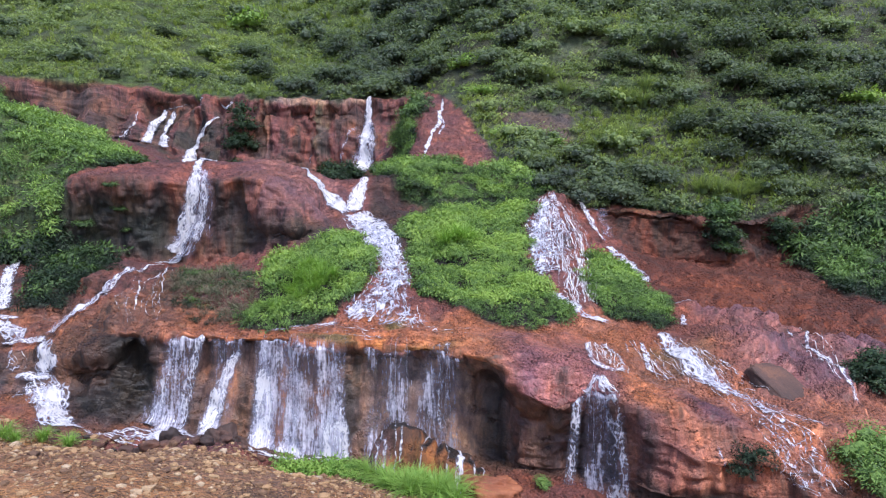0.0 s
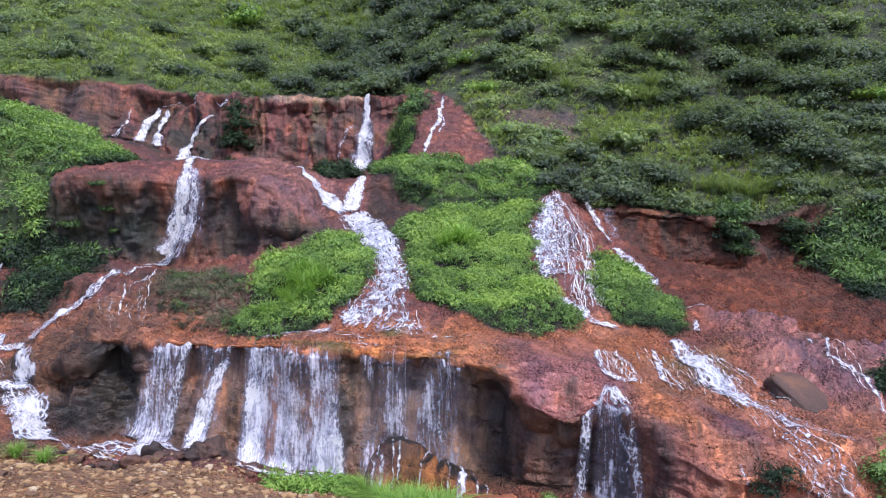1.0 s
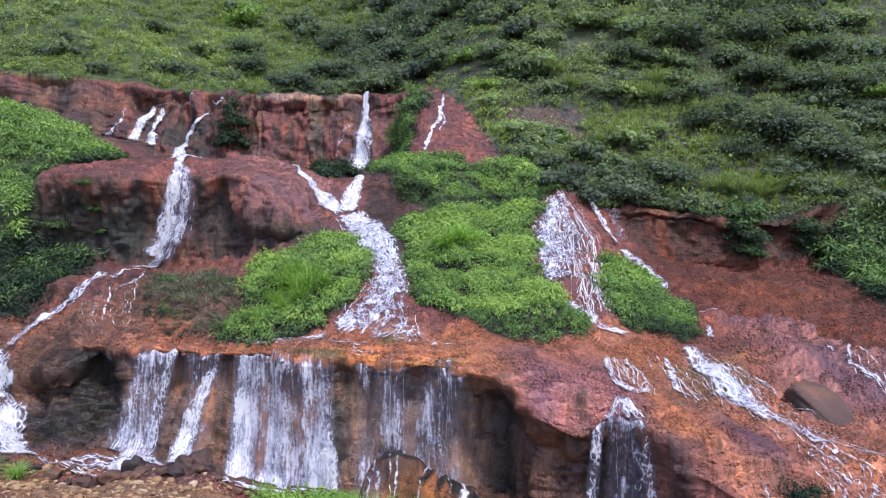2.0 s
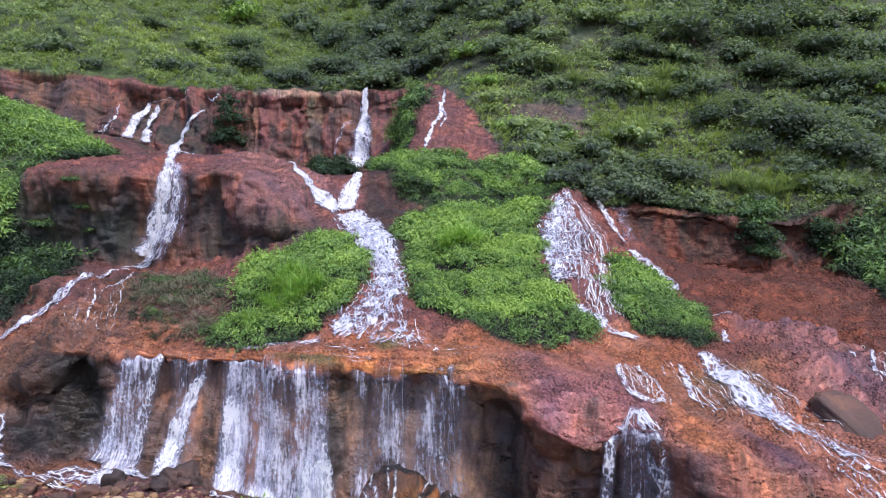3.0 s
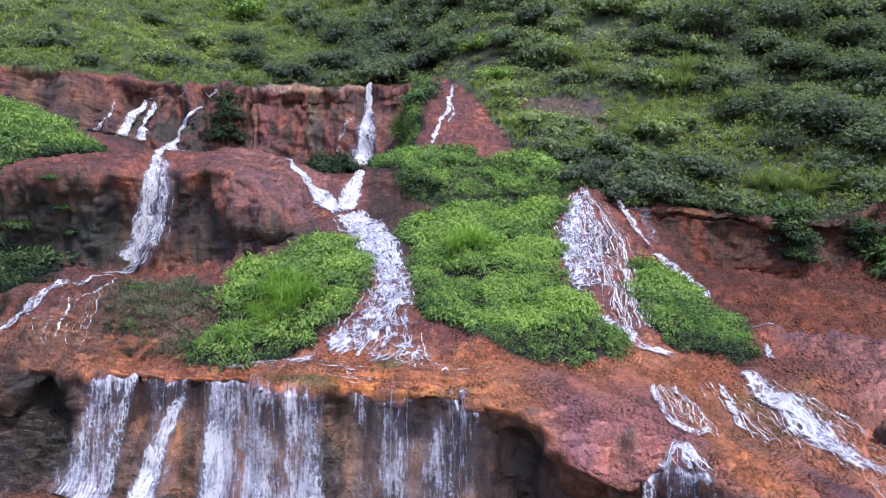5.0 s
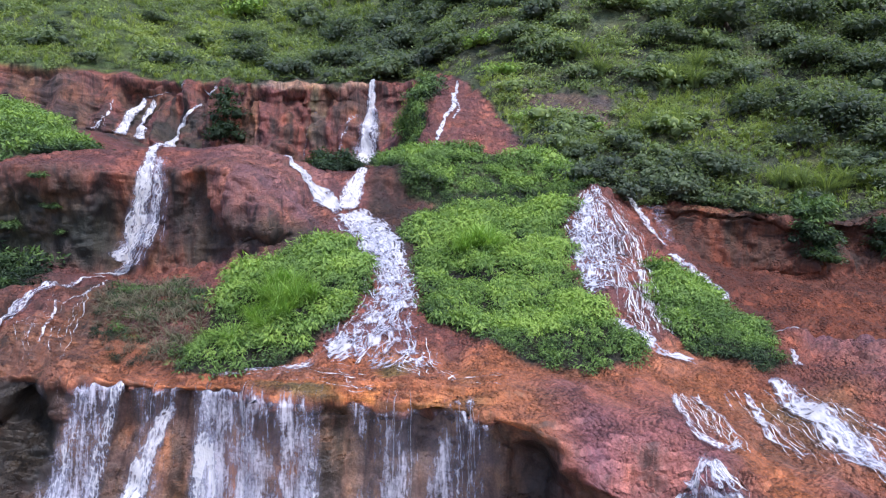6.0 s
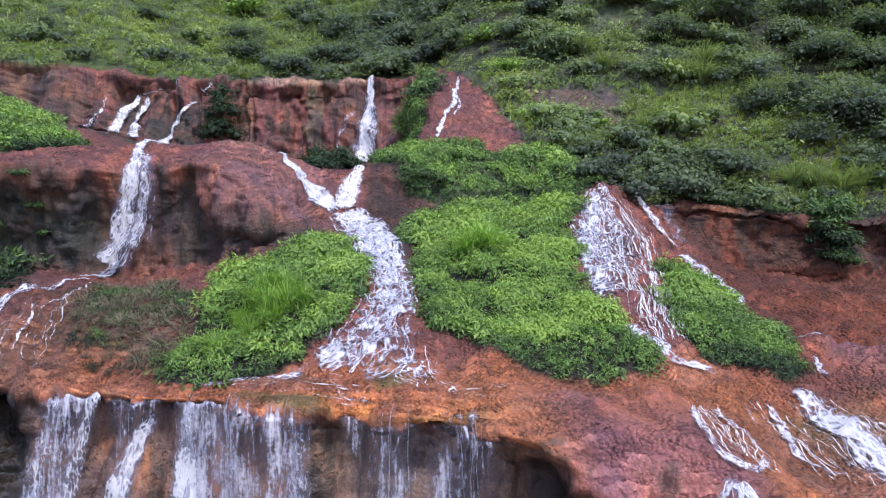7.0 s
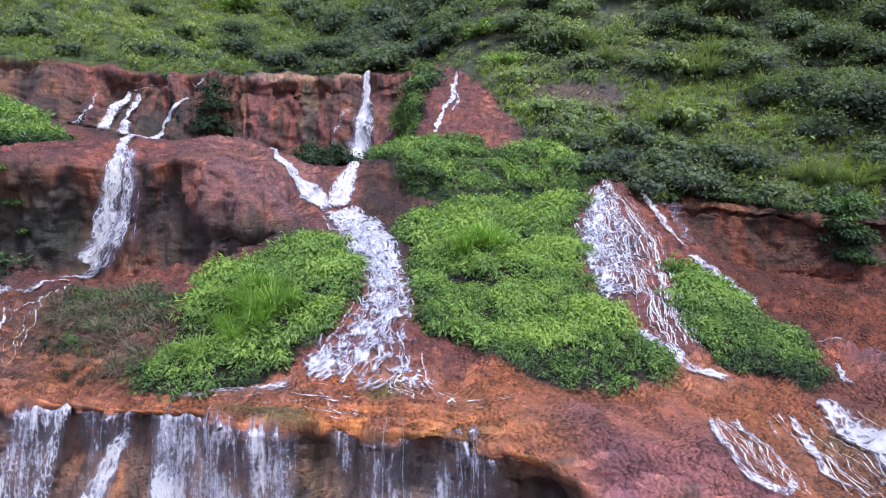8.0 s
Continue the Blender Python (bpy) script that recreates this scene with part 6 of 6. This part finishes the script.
def plant_at(kind, x, v, size, seed, used):
    p, n = on_land(x, v)
    r = random.Random(seed)
    m = Matrix.LocRotScale(Vector(p[0]) - Vector((0, 0, 0.04 * size)), Euler((r.uniform(-0.15, 0.1), r.uniform(-0.12, 0.12), r.uniform(0, 6.28))), (size, size, size * r.uniform(0.85, 1.1)))
    if kind.name not in used:
        used.add(kind.name)
        kind.matrix_basis = m
        return kind
    c = copy_thing(kind, Matrix.Identity(4))
    c.matrix_basis = m
    return c


USED = set()
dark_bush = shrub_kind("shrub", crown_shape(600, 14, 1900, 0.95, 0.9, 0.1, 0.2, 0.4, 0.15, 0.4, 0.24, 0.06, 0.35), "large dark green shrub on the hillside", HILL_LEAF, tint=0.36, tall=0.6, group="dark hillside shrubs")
for i, (x, v, s) in enumerate([(18.6, 14.5, 3.0), (12.2, 12.3, 1.9), (18.4, 13.2, 1.9), (20.2, 12.85, 2.3), (22, 12.15, 2.3), (21.2, 12.6, 2.0), (26.8, 13.1, 2.4), (26.9, 13.9, 2.6), (25.8, 15.1, 3.0), (28.8, 15.0, 3.0), (22, 13.8, 2.0), (16.6, 13.1, 1.7), (24.5, 13.4, 2.2), (23, 14.5, 2.4),
                               (26, 14.9, 2.6), (-10, 14.6, 2.3), (-14.5, 15.0, 2.4), (-5, 15.0, 2.6), (-3.4, 15.9, 3.2), (1.5, 14.9, 2.4), (5, 15.6, 2.8), (-17, 15.3, 2.2),
                               (-8, 15.5, 2.8), (22.5, 12.4, 1.7), (17.6, 12.6, 1.5), (14.5, 14.3, 1.9), (-32, 14.8, 1.6), (-27.5, 15.5, 1.8)]):
    plant_at(dark_bush, x, v, s, i, USED)
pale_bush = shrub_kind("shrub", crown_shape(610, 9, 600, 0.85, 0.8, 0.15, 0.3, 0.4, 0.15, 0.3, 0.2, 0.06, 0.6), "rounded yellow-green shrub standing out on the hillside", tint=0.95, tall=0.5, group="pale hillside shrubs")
for i, (x, v, s) in enumerate([(28.4, 12.9, 1.7), (-21.8, 16.05, 3.2), (4.5, 14.1, 1.3), (5.4, 13.45, 1.1), (8.2, 12.95, 1.0), (3.6, 14.6, 1.3)]):
    plant_at(pale_bush, x, v, s, 50 + i, USED)
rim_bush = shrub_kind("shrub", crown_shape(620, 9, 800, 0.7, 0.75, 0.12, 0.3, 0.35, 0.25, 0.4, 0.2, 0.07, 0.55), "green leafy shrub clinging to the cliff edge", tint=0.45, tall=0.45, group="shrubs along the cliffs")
for i, (x, v, s) in enumerate([(15.5, 11.5, 1.6), (15.1, 11.15, 1.5), (14.8, 10.85, 1.4), (14.9, 10.55, 1.4), (14.8, 10.25, 1.1), (18.4, 10.6, 1.2), (18.9, 10.2, 1.3), 
                               (-15.0, 12.15, 1.2), (-15.6, 12.25, 1.3), (-16.3, 12.3, 1.2), (-13.7, 10.9, 0.6), (-13.6, 10.6, 0.7), (-13.4, 10.35, 0.5),
                               (10.4, 12.1, 0.8), (11.6, 11.9, 0.7), (13.0, 11.4, 0.7), (15.4, 11.1, 0.7), (16.6, 10.95, 0.8), (-0.3, 11.6, 0.8), (0.5, 11.5, 0.9), (-15.4, 10.4, 0.9)]):
    plant_at(rim_bush, x, v, s, 80 + i, USED)
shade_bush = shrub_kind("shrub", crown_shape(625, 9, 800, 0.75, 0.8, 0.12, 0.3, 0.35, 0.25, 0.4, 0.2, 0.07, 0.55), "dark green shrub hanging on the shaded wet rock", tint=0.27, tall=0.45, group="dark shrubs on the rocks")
for i, (x, v, s) in enumerate([(-12.9, 13.75, 1.7), (-12.6, 13.5, 1.9), (-12.5, 13.25, 1.7), (-12.4, 12.95, 1.3), (-12.9, 13.4, 1.4), (-4.6, 12.3, 1.3), (-4.0, 12.4, 1.4), (-5.1, 12.4, 1.0), (-3.5, 12.35, 1.1), (-4.3, 12.1, 1.0),
                               (-15.0, 12.0, 0.8), (14.6, 10.6, 1.2), (14.9, 10.35, 1.1), (18.3, 10.7, 1.3), (18.4, 10.4, 1.2), (14.0, 6.75, 1.1), (14.7, 6.8, 1.3), (14.4, 6.5, 1.0)]):
    plant_at(shade_bush, x, v, s, 100 + i, USED)
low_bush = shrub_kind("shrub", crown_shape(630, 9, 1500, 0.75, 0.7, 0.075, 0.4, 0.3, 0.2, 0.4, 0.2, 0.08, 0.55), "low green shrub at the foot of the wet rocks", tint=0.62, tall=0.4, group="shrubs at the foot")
for i, (x, v, s) in enumerate([(11.2, 4.6, 1.5), (11.9, 5.0, 1.3), (10.9, 4.2, 1.2), (3.5, 3.5, 0.5), (-13.6, 2.9, 1.1), (-13.2, 2.6, 0.9)]):
    plant_at(low_bush, x, v, s, 120 + i, USED)
dusky_bush = shrub_kind("shrub", crown_shape(640, 8, 1300, 0.6, 0.85, 0.07, 0.3, 0.3, 0.2, 0.4, 0.22, 0.07, 0.55), "dark dusty shrub in a hollow of the rock apron", tint=0.05, tall=0.45)
plant_at(dusky_bush, 8.3, 4.6, 1.25, 130, USED)
tuft = shrub_kind("grass_tuft", tuft_shape(650, 260, 1.2, 0.011, 1.0), "tall arching tuft of fresh green grass", FRESH, 0, 0.72, group="grass tufts")
for i, (x, v, s) in enumerate([(1.6, 9.75, 1.2), (2.1, 9.7, 1.1), (1.2, 9.7, 1.0), (1.9, 9.95, 1.1), (-3.4, 8.9, 0.9), (-3.9, 8.8, 0.9), (-4.5, 8.6, 0.8), (-3.7, 9.2, 0.8), (-4.9, 8.3, 0.8),
                               (-4.2, 9.1, 0.8), (-3.0, 9.0, 0.7), (-4.4, 8.9, 0.8), (-3.6, 8.6, 0.8), (-4.1, 8.4, 0.7), (0.1, 2.6, 0.85), (-0.4, 2.75, 0.75), (0.5, 2.5, 0.85), (-0.9, 2.9, 0.7), (0.3, 2.7, 0.8), (-0.2, 2.5, 0.8), (0.75, 2.65, 0.8), (-0.7, 2.65, 0.7), (0.0, 2.9, 0.7), (-1.3, 3.0, 0.6), (0.9, 2.45, 0.7), (-11.6, 3.0, 0.55), (-11.1, 2.95, 0.5), (-10.4, 3.0, 0.5), (-9.7, 3.05, 0.45), (-12.4, 2.9, 0.6)]):
    plant_at(tuft, x, v, s, 150 + i, USED)
pale_tuft = shrub_kind("grass_clump", tuft_shape(660, 260, 1.2, 0.011, 0.95), "tall pale silver-green grass clump on the hillside", HILL_LEAF, 0, 0.68, group="grass clumps on the hillside")
for i, (x, v, s) in enumerate([(11.2, 12.9, 1.3), (11.9, 12.85, 1.4), (12.7, 12.95, 1.3), (10.5, 12.8, 1.2), (14.0, 13.65, 1.5), (14.8, 13.6, 1.5), (13.3, 13.7, 1.4), (17.2, 13.35, 1.4), (15.2, 12.2, 1.2),
                               (16.1, 12.15, 1.3), (17.2, 12.1, 1.3), (18.3, 12.1, 1.3), (19.4, 11.8, 1.3), (20.7, 11.3, 1.4), (7.0, 12.5, 1.2), (7.8, 12.6, 1.1), (6.4, 12.6, 1.1), (15.6, 13.9, 1.5), (10.0, 13.9, 1.4), (9.2, 14.2, 1.5)]):
    plant_at(pale_tuft, x, v, s, 190 + i, USED)
BANK_GREEN = inside([(-4.2, 3.45), (-2.2, 3.5), (-1.4, 3.2), (-0.6, 2.9), (0.6, 2.75), (0.7, 2.4), (-0.6, 2.5), (-2.2, 3.0), (-3.6, 3.15)], XC, VC)
low_plants("bank_ferns", "fresh green ferns and weeds on the gravel bank", BANK_GREEN, 14, 0.95, 0.98, 75, mat=FRESH, category="ferns")


# ---------------------------------------------------------------- loose stones and boulders
def lump(seed, sx, sy, sz, detail=1, rugged=0.18, boxy=0.8):
    bm = bmesh.new()
    bmesh.ops.create_icosphere(bm, subdivisions=detail, radius=1.0)
    p = np.array([k.co for k in bm.verts])
    d = 1 + rugged * rough(p, 0.9, seed) + 0.5 * rugged * rough(p, 0.45, seed + 1) + ((0.3 * rugged * rough(p, 0.2, seed + 2) + 0.16 * rugged * rough(p, 0.1, seed + 3)) if detail > 2 else 0)
    p = np.sign(p) * np.abs(p) ** boxy * d[:, None] * np.array([sx, sy, sz])
    f = np.array([[k.index for k in q.verts] for q in bm.faces])
    bm.free()
    return p, f


def boulder(label, at, size, seed, mat=BOULDER, tint=0.4, group="", name="boulder", rugged=0.5, boxy=0.8):
    p, f = lump(seed, *size, detail=5 if max(size) > 0.3 else 3, rugged=rugged, boxy=boxy)
    t = np.clip(tint + 0.4 * rough(p, 0.5, seed + 7), 0, 1)
    ob = tagged(new(name, mesh_of(name, p, f, mat, {"tint": t})), label, "boulder", group)
    ob.location = at
    return ob


boulder("smooth brown slab leaning on the purple rock", (10.95, -3.0, 3.0), (0.8, 1.2, 0.34), 31, tint=0.42, rugged=0.2, boxy=0.6).rotation_euler = (0.55, 0.2, 0.4)
RUST = stone_material("rust_coated_rock", [(0.0, (0.09, 0.032, 0.02)), (0.5, (0.24, 0.078, 0.034)), (1.0, (0.4, 0.15, 0.06))])
boulder("rust-coloured rock below the dripping shelf", (1.95, -4.7, 0.95), (0.85, 0.5, 0.4), 45, RUST, tint=0.6)
for i, (x, v, s) in enumerate([(-9.9, 3.3, 0.13), (-9.5, 3.27, 0.1), (-9.1, 3.22, 0.14), (-8.7, 3.2, 0.11), (-8.3, 3.2, 0.16), (-7.9, 3.2, 0.12), (-7.6, 3.22, 0.18), (-7.2, 3.25, 0.13), (-6.9, 3.3, 0.16),
                               (-6.5, 3.35, 0.12), (-6.2, 3.45, 0.2), (-5.7, 3.5, 0.15), (-10.6, 3.35, 0.1), (-8.9, 3.4, 0.1), (-5.2, 3.45, 0.13), (-4.6, 3.4, 0.11), (-3.9, 3.42, 0.1)]):
    at = on_land(x, v)[0][0]
    boulder("dark wet stone at the edge of the shallow stream", Vector(at) + Vector((0, 0, 0.3 * s)), (s * 1.2, s, s * 0.75), 300 + i, tint=0.1 + 0.04 * (i % 9), group="stones along the stream")
boulder("dark wet boulder splitting the shallow stream", (-7.2, -2.6, 1.85), (0.28, 0.24, 0.26), 37, tint=0.0)
boulder("dark rock under the curtain's edge", (-5.9, -1.5, 1.1), (0.6, 0.45, 0.75), 39, tint=0.15)

GR = np.random.default_rng(5)
STONES = []
for i in range(8):
    p, f = lump(700 + i, 1.0, GR.uniform(0.6, 0.95), GR.uniform(0.5, 0.85), 1, 0.5, 0.7)
    STONES.append((p, f, np.zeros(len(p))))
SHELF = (np.abs(XC - 0.45) < 1.9) & (VC > 2.95)
BANK = ~SHELF & (VC > 1.25) & (VC < 3.45) & (XC < 2.6 - 1.5 * EDGE_WOBBLE) & (XC > -15) & (CELL_P[..., 1] > -11)
x, v = scatter(BANK * 54.0, 90)
stuff("gravel", "ochre and brown gravel on the stream bank", "gravel", STONES, x, v, np.minimum(0.034 * np.exp(GR.normal(0, 0.6, len(x))), 0.15), GR.uniform(0, 1, len(x)) ** 1.3, PEBBLE, 91, 0.8)
BANK2 = BANK & (CELL_P[..., 1] > -9.5) & (CELL_P[..., 0] < 1)
x, v = scatter(BANK2 * 1.6, 92)
for i in range(min(len(x), 110)):
    p, f, t = STONES[i % 8]
    s = 0.05 + 0.08 * GR.random() ** 2
    a = on_land(x[i], v[i])[0][0]
    ob = tagged(new("stone", mesh_of("stone", p * s, f, PEBBLE, {"tint": np.full(len(p), GR.uniform(0.15, 0.85))})), "loose weathered stone lying on the gravel bank", "stone", "stones on the bank")
    ob.location = Vector(a) + Vector((0, 0, 0.15 * s))
    ob.rotation_euler = (GR.uniform(-0.3, 0.3), GR.uniform(-0.3, 0.3), GR.uniform(0, 6.28))
